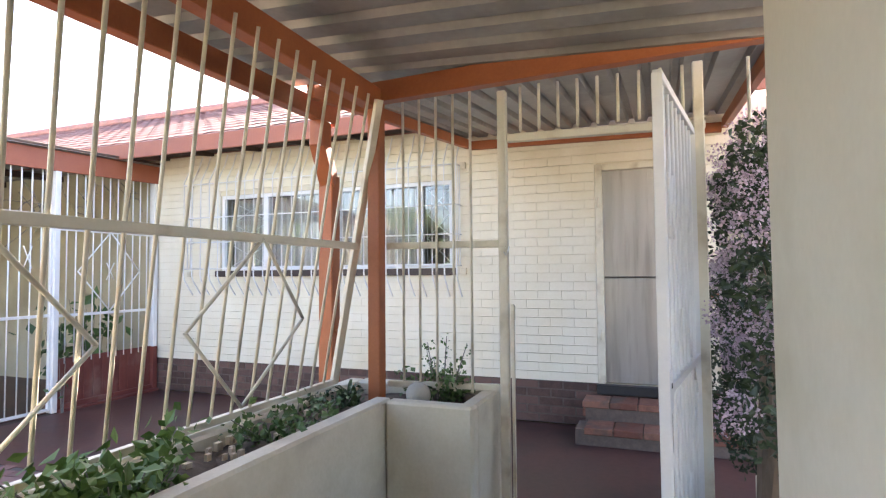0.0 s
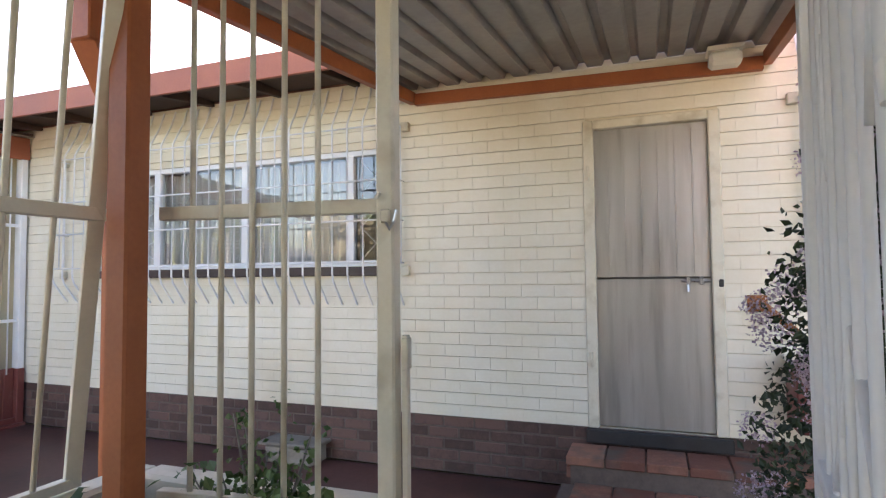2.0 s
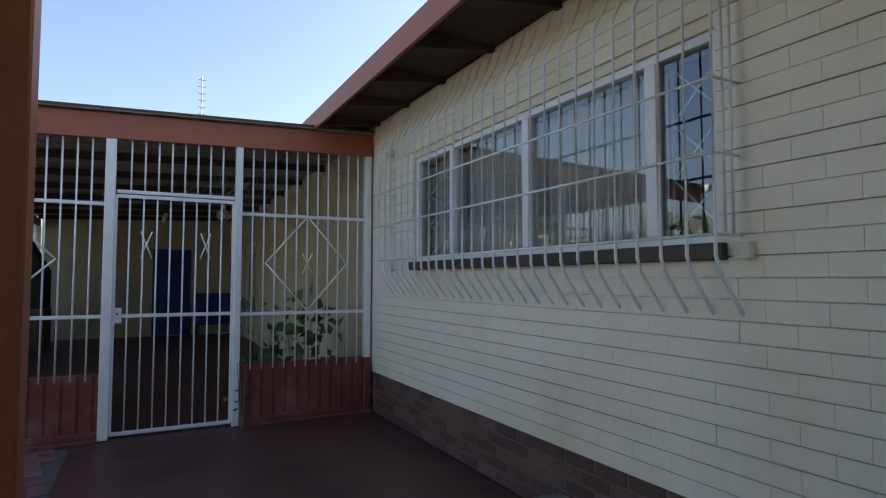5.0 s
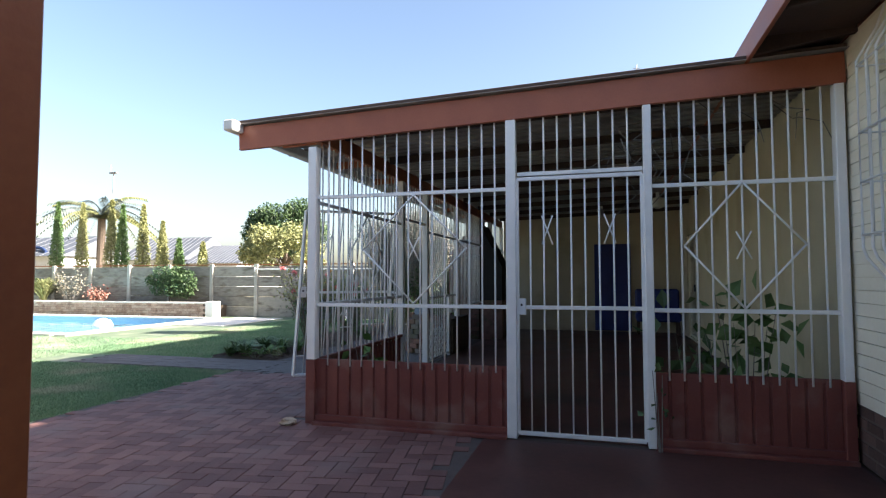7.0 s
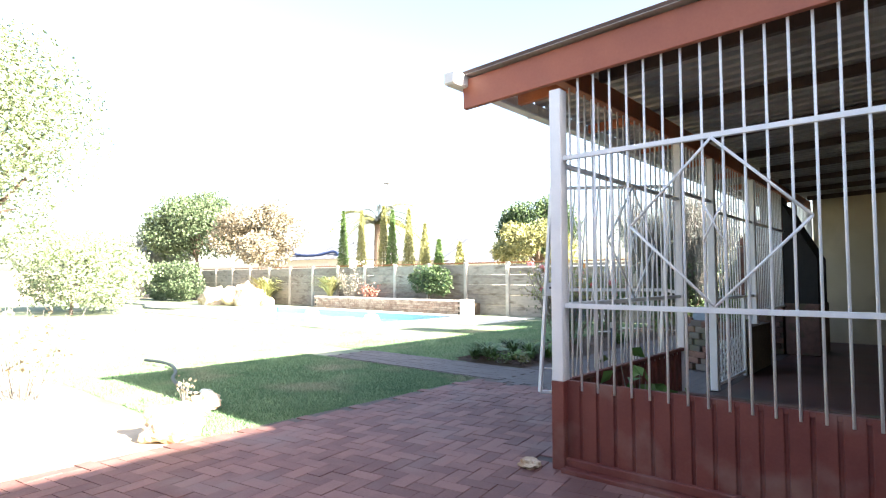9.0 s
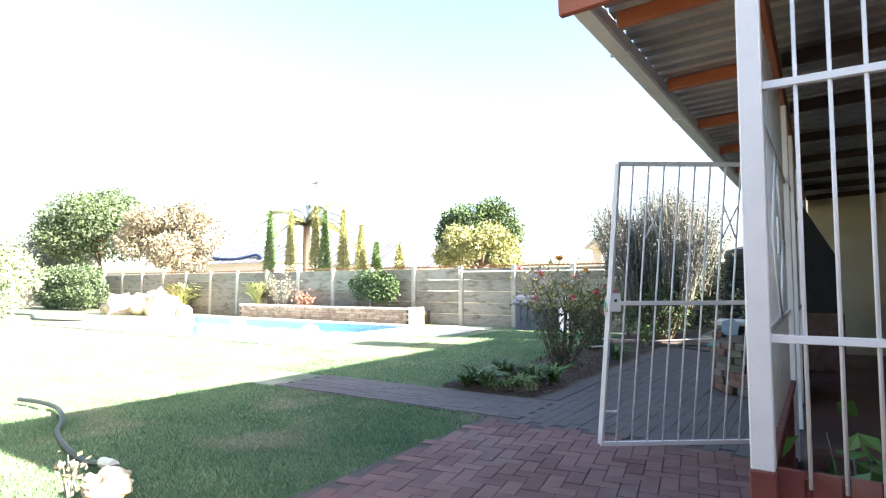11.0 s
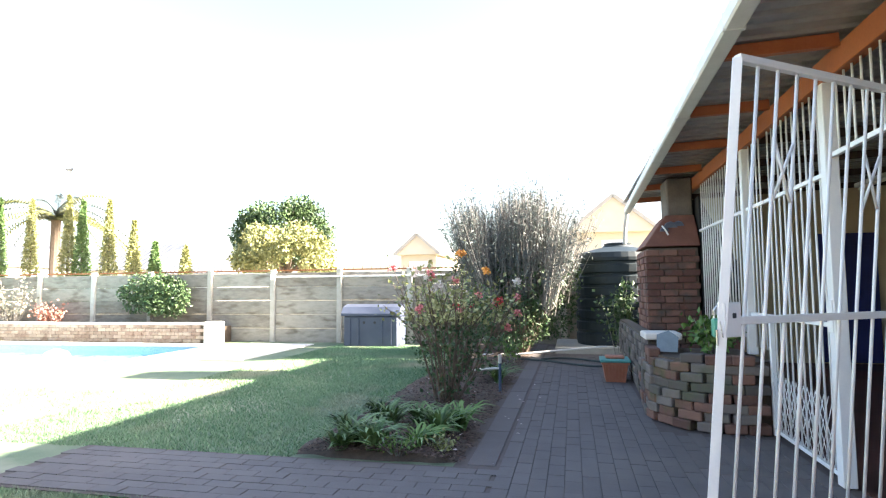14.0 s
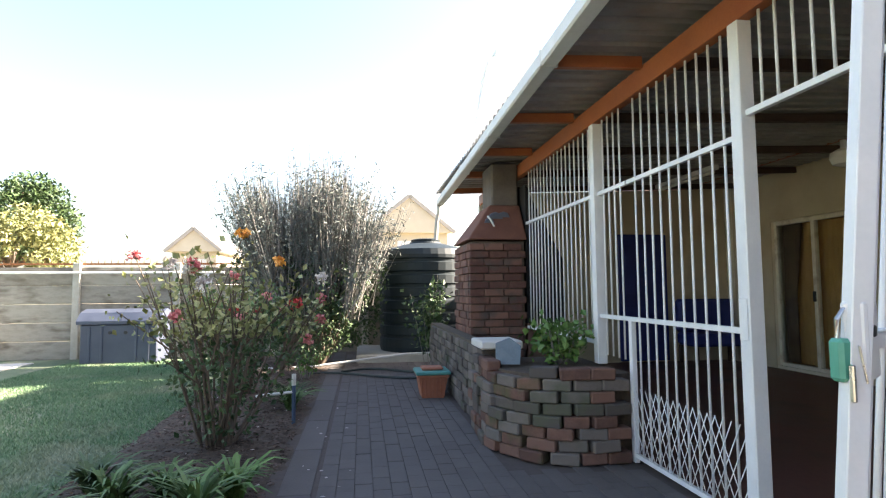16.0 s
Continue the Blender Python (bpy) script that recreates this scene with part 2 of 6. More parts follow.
def part(name, bm, material, parent=None, label=""):
    """Links a bmesh, given in world coordinates, as one mesh under parent."""
    me = bpy.data.meshes.new(name)
    base = BASE.get(parent.name, Vector()) if parent else Vector()
    if base.length:
        bmesh.ops.translate(bm, verts=bm.verts, vec=-base)
    bm.to_mesh(me)
    bm.free()
    me.materials.append(material)
    ob = new(name, me)
    ob.parent = parent
    BASE[ob.name] = base
    return tagged(ob, label) if label else ob


def raw(name, verts, faces, material, parent=None, label=""):
    me = bpy.data.meshes.new(name)
    base = BASE.get(parent.name, Vector()) if parent else Vector()
    v = np.asarray(verts, dtype=float).reshape(-1, 3) - np.array(base)
    me.from_pydata(v.tolist(), [], [tuple(int(i) for i in f) for f in faces])
    me.materials.append(material)
    ob = new(name, me)
    ob.parent = parent
    BASE[ob.name] = base
    return tagged(ob, label) if label else ob


def share(name, me, parent, m):
    """One more object on a mesh that is already there, at the world pose m."""
    ob = new(name, me)
    ob.parent = parent
    base = BASE.get(parent.name, Vector()) if parent else Vector()
    ob.matrix_basis = Matrix.Translation(-base) @ m
    return ob


def block(x0, x1, y0, y1, z0, z1, bevel=0.0, bm=None):
    own = bmesh.new()
    bmesh.ops.create_cube(own, size=1)
    for v in own.verts:
        v.co = Vector(((x0 + x1) / 2 + v.co.x * (x1 - x0), (y0 + y1) / 2 + v.co.y * (y1 - y0), (z0 + z1) / 2 + v.co.z * (z1 - z0)))
    if bevel:
        bmesh.ops.bevel(own, geom=own.edges[:], offset=bevel, segments=1, affect='EDGES')
    if bm is None:
        return own
    me = bpy.data.meshes.new("tmp")
    own.to_mesh(me)
    bm.from_mesh(me)
    own.free()
    bpy.data.meshes.remove(me)
    return bm


def rod(p, q, r, n=6, r2=None, bm=None):
    p, q = Vector(p), Vector(q)
    bm = bm or bmesh.new()
    m = Matrix.Translation((p + q) / 2) @ (q - p).to_track_quat('Z', 'Y').to_matrix().to_4x4()
    bmesh.ops.create_cone(bm, cap_ends=True, segments=n, radius1=r, radius2=r if r2 is None else r2, depth=(q - p).length, matrix=m)
    return bm


def beam(p, q, w, h, bevel=0.004, bm=None):
    """A squared timber or tube from p to q, w across and h deep."""
    p, q = Vector(p), Vector(q)
    own = block(-w / 2, w / 2, -h / 2, h / 2, 0, (q - p).length, bevel)
    d = (q - p).normalized()
    side = d.cross(Vector((0, 0, 1)))
    side = side.normalized() if side.length > .05 else Vector((1, 0, 0))
    up = side.cross(d)
    m = Matrix((side, up, d)).transposed().to_4x4()
    bmesh.ops.transform(own, matrix=Matrix.Translation(p) @ m, verts=own.verts)
    if bm is None:
        return own
    me = bpy.data.meshes.new("tmp")
    own.to_mesh(me)
    bm.from_mesh(me)
    own.free()
    bpy.data.meshes.remove(me)
    return bm


def tube(pts, r, n=8):
    bm = bmesh.new()
    rings = []
    pts = [Vector(p) for p in pts]
    for i, p in enumerate(pts):
        d = (pts[min(i + 1, len(pts) - 1)] - pts[max(i - 1, 0)]).normalized()
        q = d.to_track_quat('Z', 'Y')
        rings.append([bm.verts.new(p + q @ Vector((r * math.cos(a * math.tau / n), r * math.sin(a * math.tau / n), 0))) for a in range(n)])
    for a, b in zip(rings, rings[1:]):
        for i in range(n):
            bm.faces.new((a[i], a[(i + 1) % n], b[(i + 1) % n], b[i]))
    bm.faces.new(rings[0][::-1]), bm.faces.new(rings[-1])
    return bm


def lathe(profile, centre, n=24):
    bm = bmesh.new()
    rings = [[bm.verts.new(Vector(centre) + Vector((r * math.cos(i * math.tau / n), r * math.sin(i * math.tau / n), z))) for i in range(n)] for r, z in profile]
    for a, b in zip(rings, rings[1:]):
        for i in range(n):
            bm.faces.new((a[i], a[(i + 1) % n], b[(i + 1) % n], b[i]))
    bm.faces.new(rings[0][::-1]), bm.faces.new(rings[-1])
    return bm


BOX_FACES = np.array([(0, 3, 2, 1), (4, 5, 6, 7), (0, 1, 5, 4), (1, 2, 6, 5), (2, 3, 7, 6), (3, 0, 4, 7)])


def many_boxes(name, boxes, material, parent=None, label=""):
    """Joined loose boxes, each (x0, x1, y0, y1, z0, z1)."""
    b = np.array(boxes, dtype=float)
    n = len(b)
    v = np.empty((n, 8, 3))
    for k, (ix, iy, iz) in enumerate([(0, 2, 4), (1, 2, 4), (1, 3, 4), (0, 3, 4), (0, 2, 5), (1, 2, 5), (1, 3, 5), (0, 3, 5)]):
        v[:, k, 0], v[:, k, 1], v[:, k, 2] = b[:, ix], b[:, iy], b[:, iz]
    f = (BOX_FACES[None] + 8 * np.arange(n)[:, None, None]).reshape(-1, 4)
    return raw(name, v, f, material, parent, label)


def solid(name, size, bevel, material):
    """A mesh of a bevelled block about its own centre, for sharing."""
    bm = block(-size[0] / 2, size[0] / 2, -size[1] / 2, size[1] / 2, -size[2] / 2, size[2] / 2, bevel)
    me = bpy.data.meshes.new(name)
    bm.to_mesh(me)
    bm.free()
    me.materials.append(material)
    return me


ROD_MESHES = {}


def bar(parent, name, p, q, r, material):
    """A round bar between two points; alike bars share a mesh."""
    p, q = Vector(p), Vector(q)
    key = (name, round((q - p).length, 3), r, material.name)
    if key not in ROD_MESHES:
        bm = rod((0, 0, 0), (0, 0, key[1]), r, 8)
        me = bpy.data.meshes.new(name)
        bm.to_mesh(me)
        bm.free()
        me.materials.append(material)
        for poly in me.polygons:
            poly.use_smooth = len(poly.vertices) == 4
        ROD_MESHES[key] = me
    return share(name, ROD_MESHES[key], parent, Matrix.Translation(p) @ (q - p).to_track_quat('Z', 'Y').to_matrix().to_4x4())


def flat(parent, name, p, q, w, h, material, label=""):
    return part(name, beam(p, q, w, h, .002), material, parent, label)


def leaves(centres, size, normals=None, seed=0, curl=.25, aspect=.55):
    """Folded leaf quads round the centres, as vertices and faces."""
    rng = np.random.default_rng(seed)
    c = np.asarray(centres, dtype=float)
    n = len(c)
    a = rng.normal(size=(n, 3))
    a /= np.linalg.norm(a, axis=1)[:, None]
    b = np.cross(a, rng.normal(size=(n, 3)))
    b /= np.linalg.norm(b, axis=1)[:, None]
    w = np.cross(a, b)
    s = (size * rng.uniform(.6, 1.3, n))[:, None]
    tip, mid = c + a * s, c + a * s * .45
    v = np.stack([c, mid + b * s * aspect * .5 + w * s * curl * .4, tip, mid - b * s * aspect * .5 + w * s * curl * .4], axis=1)
    k = 4 * np.arange(n)[:, None]
    f = np.concatenate([k + np.array([[0, 1, 2]]), k + np.array([[0, 2, 3]])])
    return v.reshape(-1, 3), f


def cloud(lumps, count, seed=0, shell=.55):
    """Points in a crown made of lumps (x, y, z, rx, ry, rz), denser towards their skins."""
    rng = np.random.default_rng(seed)
    lumps = np.array(lumps, dtype=float)
    vol = lumps[:, 3] * lumps[:, 4] * lumps[:, 5]
    pick = rng.choice(len(lumps), count, p=vol / vol.sum())
    d = rng.normal(size=(count, 3))
    d /= np.linalg.norm(d, axis=1)[:, None]
    r = shell + (1 - shell) * rng.random(count) ** .6
    r *= 1 + .18 * np.sin(d[:, 0] * 7 + pick) * np.sin(d[:, 1] * 6 + 2 * pick) * np.cos(d[:, 2] * 5)
    return lumps[pick, :3] + d * r[:, None] * lumps[pick, 3:]


def lump_crown(x, y, z, rx, ry, rz, n, seed, k=.45):
    rng = random.Random(seed)
    out = []
    for _ in range(n):
        a, e = rng.uniform(0, math.tau), rng.uniform(-.9, 1.1)
        out.append((x + rx * .62 * math.cos(a) * math.cos(e), y + ry * .62 * math.sin(a) * math.cos(e), z + rz * .62 * math.sin(e),
                    rx * rng.uniform(k * .7, k * 1.2), ry * rng.uniform(k * .7, k * 1.2), rz * rng.uniform(k * .7, k * 1.1)))
    return out


def smooth(pts, n=8):
    """A finer line through the points."""
    p = [Vector(q) for q in pts]
    out = []
    for i in range(len(p) - 1):
        a, b, c, d = p[max(i - 1, 0)], p[i], p[i + 1], p[min(i + 2, len(p) - 1)]
        for k in range(n):
            t = k / n
            out.append(.5 * (2 * b + (c - a) * t + (2 * a - 5 * b + 4 * c - d) * t * t + (3 * b - a - 3 * c + d) * t ** 3))
    return out + [p[-1]]


def tree(name, x, y, height, lumps, count, size, material, label, trunk_r=.15, seed=1, category="tree", trunk_top=None):
    t = thing(name, (x, y, 0), label, category)
    bm = tube([(x, y, -.05), (x + .05, y, height * .2), (x - .04, y + .05, height * .42), (x + .06, y, trunk_top or height * .6)], trunk_r, 9)
    for v in bm.verts:
        k = 1 - .5 * v.co.z / height
        v.co.x, v.co.y = x + (v.co.x - x) * k, y + (v.co.y - y) * k
    for i, l in enumerate(lumps[:8]):
        rod((x, y, height * (.3 + .03 * i)), l[:3], trunk_r * .4, 5, trunk_r * .1, bm)
    part("trunk", bm, BARK, t)
    v, f = leaves(cloud(lumps, count, seed), size, seed=seed)
    raw("crown", v, f, material, t)
    return t


def corrugated(name, x0, x1, y0, y1, zf, along, material, parent=None, pitch=.18, amp=.035, label="", wave=False):
    """Profiled sheet roof; ribs run along 'x' or 'y'; zf gives the height."""
    prof = []
    lo, hi = (y0, y1) if along == 'x' else (x0, x1)
    s = lo
    while s < hi:
        if wave:
            prof += [(s + pitch * k / 6, amp * .5 * (1 + math.sin(k * math.tau / 6))) for k in range(6)]
        else:
            prof += [(s, 0), (s + pitch * .55, 0), (s + pitch * .65, amp), (s + pitch * .9, amp)]
        s += pitch
    prof = [(min(a, hi), b) for a, b in prof]
    ends = (x0, x1) if along == 'x' else (y0, y1)
    v, f = [], []
    for a, b in prof:
        for e in ends:
            x, y = (e, a) if along == 'x' else (a, e)
            v.append((x, y, zf(x, y) + b))
    for i in range(len(prof) - 1):
        f.append((2 * i, 2 * i + 1, 2 * i + 3, 2 * i + 2))
    ob = raw(name, v, f, material, parent, label)
    md = ob.modifiers.new("thickness", 'SOLIDIFY')
    md.thickness = .004
    return ob


# ---------------------------------------------------------------- ground
def sheet(name, x0, x1, y0, y1, z, material, label, hole=None, step=0, depth=.0):
    bm = bmesh.new()
    xs, ys = [x0, x1], [y0, y1]
    if hole:
        xs, ys = [x0, hole[0], hole[1], x1], [y0, hole[2], hole[3], y1]
    for a, b in zip(xs, xs[1:]):
        for c, d in zip(ys, ys[1:]):
            if hole and a == hole[0] and c == hole[2]:
                continue
            bm.faces.new([bm.verts.new((px, py, z)) for px, py in ((a, c), (b, c), (b, d), (a, d))])
    bmesh.ops.remove_doubles(bm, verts=bm.verts, dist=1e-4)
    return tagged(part(name, bm, material), label, "ground", kind="structure")


POOL = (-24.0, -13.5, 5.7, 10.7)
sheet("ground", -600, 600, -600, 600, -.07, GROUND, "dry earth ground reaching far beyond the garden", POOL)
sheet("lawn", -40, -6.6, -1.2, 12.2, -.03, LAWN, "short green lawn with dry sunlit patches", POOL)
sheet("paving_bed", -6.6, 0, -12, 13, -.010, PAVE_JOINT, "sand bed under the brick paving")
sheet("garden_bed_ground", -40, -6.6, -4.1, -1.2, -.029, SAND, "pale sandy garden bed in the sun")
tagged(part("floor_courtyard", block(-2.6, -.02, -9, -.06, -.3, -.004), RED_FLOOR), "worn red cement courtyard floor", "floor", kind="structure")
tagged(part("floor_veranda", block(-4.1, 0, .06, 9.55, -.3, .0), RED_FLOOR), "dark red polished cement veranda floor", "floor", kind="structure")
tagged(part("floor_passage", block(-9, -2.6, -8, -4.9, -.3, -.002), RED_FLOOR), "red cement floor of the covered passage", "floor", kind="structure")
walkbed = sheet("walkway_bed", -9.6, -6.6, 2.3, 3.25, -.010, PAVE_JOINT, "sand bed under the garden path")

# lawn blades
rng = np.random.default_rng(5)


def blades(name, x0, x1, y0, y1, n, h, label, keep=None):
    px, py = rng.uniform(x0, x1, n), rng.uniform(y0, y1, n)
    if keep is not None:
        k = keep(px, py)
        px, py = px[k], py[k]
    n = len(px)
    a = rng.uniform(0, math.tau, n)
    hh = h * rng.uniform(.5, 1.3, n)
    w = .0035 + .0012 * (hh / h)
    lean = rng.normal(0, .6, (n, 2)) * hh[:, None]
    v = np.empty((n, 3, 3))
    v[:, 0] = np.stack([px - w * np.cos(a), py - w * np.sin(a), np.full(n, -.032)], 1)
    v[:, 1] = np.stack([px + w * np.cos(a), py + w * np.sin(a), np.full(n, -.032)], 1)
    v[:, 2] = np.stack([px + lean[:, 0], py + lean[:, 1], -.032 + hh], 1)
    tagged(raw(name, v, np.arange(3 * n).reshape(-1, 3), BLADE), label, "grass", kind="stuff")


def off_path(x, y):
    path = (y > 2.3) & (y < 3.25)
    bed = (x > -7.85) & (y > 3.25)
    return ~path & ~bed


blades("grass", -10.5, -6.55, -1.1, 2.32, 150000, .03, "green lawn grass in the house's shade")
blades("grass", -11, -6.6, 3.2, 11.6, 170000, .03, "shaded green lawn grass beside the rose bed", off_path)
blades("grass", -20, -10.5, -1.1, 5.5, 60000, .03, "sunlit short lawn grass")


# paving: herringbone of 0.22 x 0.11 bricks, and rows on the dark paths
def paver(name, size, material):
    return solid(name, (size[0] - .003, size[1] - .003, .05), .002, material)


red_h, red_v = paver("paver", (.22, .11), PAVER), paver("paver", (.11, .22), PAVER)
red_spots = []
w = .11
for j in range(-130, 60):
    for k in range(-60, 60):
        for hx, dx, dy in ((0, 2, 1), (3, 1, 2)):
            cx, cy = (j + 4 * k + hx + dx / 2) * w, (j + dy / 2) * w
            # pattern laid at a slant to the house
            rx, ry = -6.5 + (cx * .985 - cy * .17), 1.9 + (cx * .17 + cy * .985)
            inside = -6.52 < rx < -2.68 and -4.2 < ry < 2.18 and not (ry > -.02 and rx > -4.3)
            if inside:
                red_spots.append((rx, ry, dx > dy))
red_spots.sort(key=lambda s: (s[0] + 5.2) ** 2 + (s[1] + .6) ** 2)
PAVING_LATER = red_spots

dark_spots = []
for i in range(40):
    for j in range(70):
        x, y = -6.28 + .11 * i + .055, 2.3 + .22 * j + (.11 if i % 2 else 0)
        if y < 11.6 and x < -4.2 and not (x > -5.05 and y > 4.4):
            dark_spots.append((x, y, False))
for i in range(20):
    for j in range(8):
        x, y = -9.5 + .22 * i + (.11 if j % 2 else 0), 2.33 + .11 * j + .055
        if x < -6.2 and y < 3.22:
            dark_spots.append((x, y, True))
kerb = thing("path_kerb", (-6.4, 3.2, 0), "grey concrete edging strips beside the path", "kerb", kind="structure")
strip = solid("edging_strip", (.20, .96, .06), .006, DARK_PAVER)
for i in range(9):
    share("edging_strip", strip, kerb, Matrix.Translation((-6.41, 3.3 + .97 * i + .48, -.032)))

# ---------------------------------------------------------------- house
OPEN = [(-4.06, -1.02, 1.50, 2.42), (-6.34, -5.52, .40, 2.45), (-8.6, -6.85, 1.50, 2.42), (6.98, 8.44, .04, 2.14)]


def wall_boxes(x0, x1, y0, y1, z0, z1, openings):
    out, ys = [], sorted({y0, y1, *[o[0] for o in openings], *[o[1] for o in openings]})
    for a, b in zip(ys, ys[1:]):
        zs = [(z0, z1)]
        for o in openings:
            if o[0] <= a and b <= o[1]:
                zs = [(z0, o[2]), (o[3], z1)]
        out += [(x0, x1, a, b, c, d) for c, d in zs if d - c > .01]
    return out


core = bmesh.new()
for bx in wall_boxes(.012, .25, -13, 9.3, 0, 2.95, OPEN):
    block(*bx, 0, core)
wall = tagged(part("wall_house", core, MORTAR), "cream painted brick house wall with a dark brick plinth", "wall", kind="structure")

# painted courses
COURSE, BRICK = .0865, .23
near, rest, plinth = [], [], []
for r in range(30):
    z0 = .40 + r * COURSE
    if z0 > 2.9:
        break
    for i in range(-58, 1):
        y0 = i * BRICK + (.115 if r % 2 else 0)
        y1 = min(y0 + BRICK, 0)
        ivs = [(y0, y1)]
        for o in OPEN[:3]:
            if z0 + COURSE > o[2] + .02 and z0 < o[3] - .02:
                nxt = []
                for a, b in ivs:
                    if b <= o[0] or a >= o[1]:
                        nxt.append((a, b))
                    else:
                        if a < o[0]:
                            nxt.append((a, o[0]))
                        if b > o[1]:
                            nxt.append((o[1], b))
                ivs = nxt
        for a, b in ivs:
            if b - a > .03:
                j = (r * 7 % 5) * .0008
                (near if abs(a + 4.9) < .75 and b - a > .22 and .45 < z0 < 2.5 else rest).append((-.004 - j, .02, a + .0003, b - .0003, z0 + .003, z0 + COURSE - .0015))
for r in range(5):
    z1 = .40 - r * .08
    for i in range(-56, 1):
        y0 = i * .235 + (.117 if r % 2 else 0)
        plinth.append((.0, .03, y0 + .005, min(y0 + .235, 0) - .005, max(z1 - .08, 0) + .005, z1 - .004))
many_boxes("painted_bricks", rest, CREAM_FAR, wall, "cream painted brick courses")["kind"] = "stuff"
part("plinth_backing", block(.004, .011, -13, -.0, 0, .40), BROWN_JOINT, wall)
part("veranda_plaster", block(-.004, .012, .05, 6.98, .0, 2.9), TAN_PLASTER, wall, "smooth tan plaster")
part("veranda_plaster", block(-.004, .012, 8.44, 9.3, .0, 2.9), TAN_PLASTER, wall, "smooth tan plaster")
part("veranda_plaster", block(-.004, .012, 6.98, 8.44, 2.14, 2.9), TAN_PLASTER, wall, "smooth tan plaster")
WALL_BRICKS = [("brick", b, CREAM, wall) for b in near] + [("plinth_brick", b, BROWN_BRICK, wall) for b in plinth]

# rooms behind the openings
for name, y0, y1, m in (("room_kitchen", -4.9, -.3, ROOM), ("room_hall", -9.4, -4.95, ROOM), ("room_lounge", 5.2, 9.2, ORANGE_WALL)):
    bm = bmesh.new()
    block(3.0, 3.1, y0, y1, 0, 2.8, 0, bm)
    block(.25, 3.0, y0 - .08, y0, 0, 2.8, 0, bm)
    block(.25, 3.0, y1, y1 + .08, 0, 2.8, 0, bm)
    block(.25, 3.1, y0, y1, 2.8, 2.86, 0, bm)
    block(.25, 3.1, y0, y1, -.05, .02, 0, bm)
    tagged(part("wall_" + name, bm, m), "plain plastered walls of a dim room", "wall", kind="structure")


# ---- windows with steel frames
def window(name, y0, y1, z0, z1, mullions, label):
    t = thing(name, (.08, (y0 + y1) / 2, z0), label, "window", kind="structure")
    fw = .045
    for a, b, c, d in ((y0, y1, z0, z0 + fw), (y0, y1, z1 - fw, z1), (y0, y0 + fw, z0 + fw, z1 - fw), (y1 - fw, y1, z0 + fw, z1 - fw)):
        part("window_frame", block(.03, .09, a, b, c, d, .004), WHITE_METAL, t)
    for m in mullions:
        part("mullion", block(.028, .088, m - .035, m + .035, z0 + fw, z1 - fw, .004), WHITE_METAL, t)
    ys = [y0 + fw, *mullions, y1 - fw]
    for a, b in zip(ys, ys[1:]):
        p = raw("pane", [(.064, a, z0 + fw), (.064, a, z1 - fw), (.064, b, z1 - fw), (.064, b, z0 + fw)], [(0, 1, 2, 3)], GLASS, t)
        p.visible_shadow = False
    part("sill", block(-.045, .03, y0 - .04, y1 + .04, z0 - .075, z0 - .004, .005), SILL, t, "dark brown tiled sill")
    return t


win = window("window_1", -4.06, -1.02, 1.50, 2.42, (-3.68, -2.66, -1.68), "wide white steel window with four panes and dark sill")
window("window_2", -8.6, -6.85, 1.50, 2.42, (-7.7,), "white steel window with dark sill")
# folding trellis behind the outer panes
for nm, a, b in (("security_trellis", -4.0, -3.72), ("security_trellis", -1.64, -1.08)):
    t = thing(nm, (.14, (a + b) / 2, 1.52), "white folding security trellis behind a window pane", "trellis", "window trellises")
    for k in range(3):
        zb = 1.55 + .27 * k
        bar(t, "slat", (.14, a, zb), (.14, b, zb + .27), .006, WHITE_METAL)
        bar(t, "slat", (.14, b, zb), (.14, a, zb + .27), .006, WHITE_METAL)
    bar(t, "upright", (.14, a, 1.53), (.14, a, 2.38), .007, WHITE_METAL)
    bar(t, "upright", (.14, b, 1.53), (.14, b, 2.38), .007, WHITE_METAL)
cur = thing("net_curtain", (.2, -2.2, 1.5), "pale grey net curtain hanging behind the window", "curtain")
v, f = [], []
for i in range(241):
    y = -1.08 - 2.58 * i / 240
    x = .19 + .022 * math.sin(i * .8) + .008 * math.sin(i * .31)
    v += [(x, y, 1.5), (x, y, 2.38)]
f = [(2 * i, 2 * i + 2, 2 * i + 3, 2 * i + 1) for i in range(240)]
raw("cloth", v, f, CURTAIN, cur).modifiers.new("thickness", 'SOLIDIFY').thickness = .003


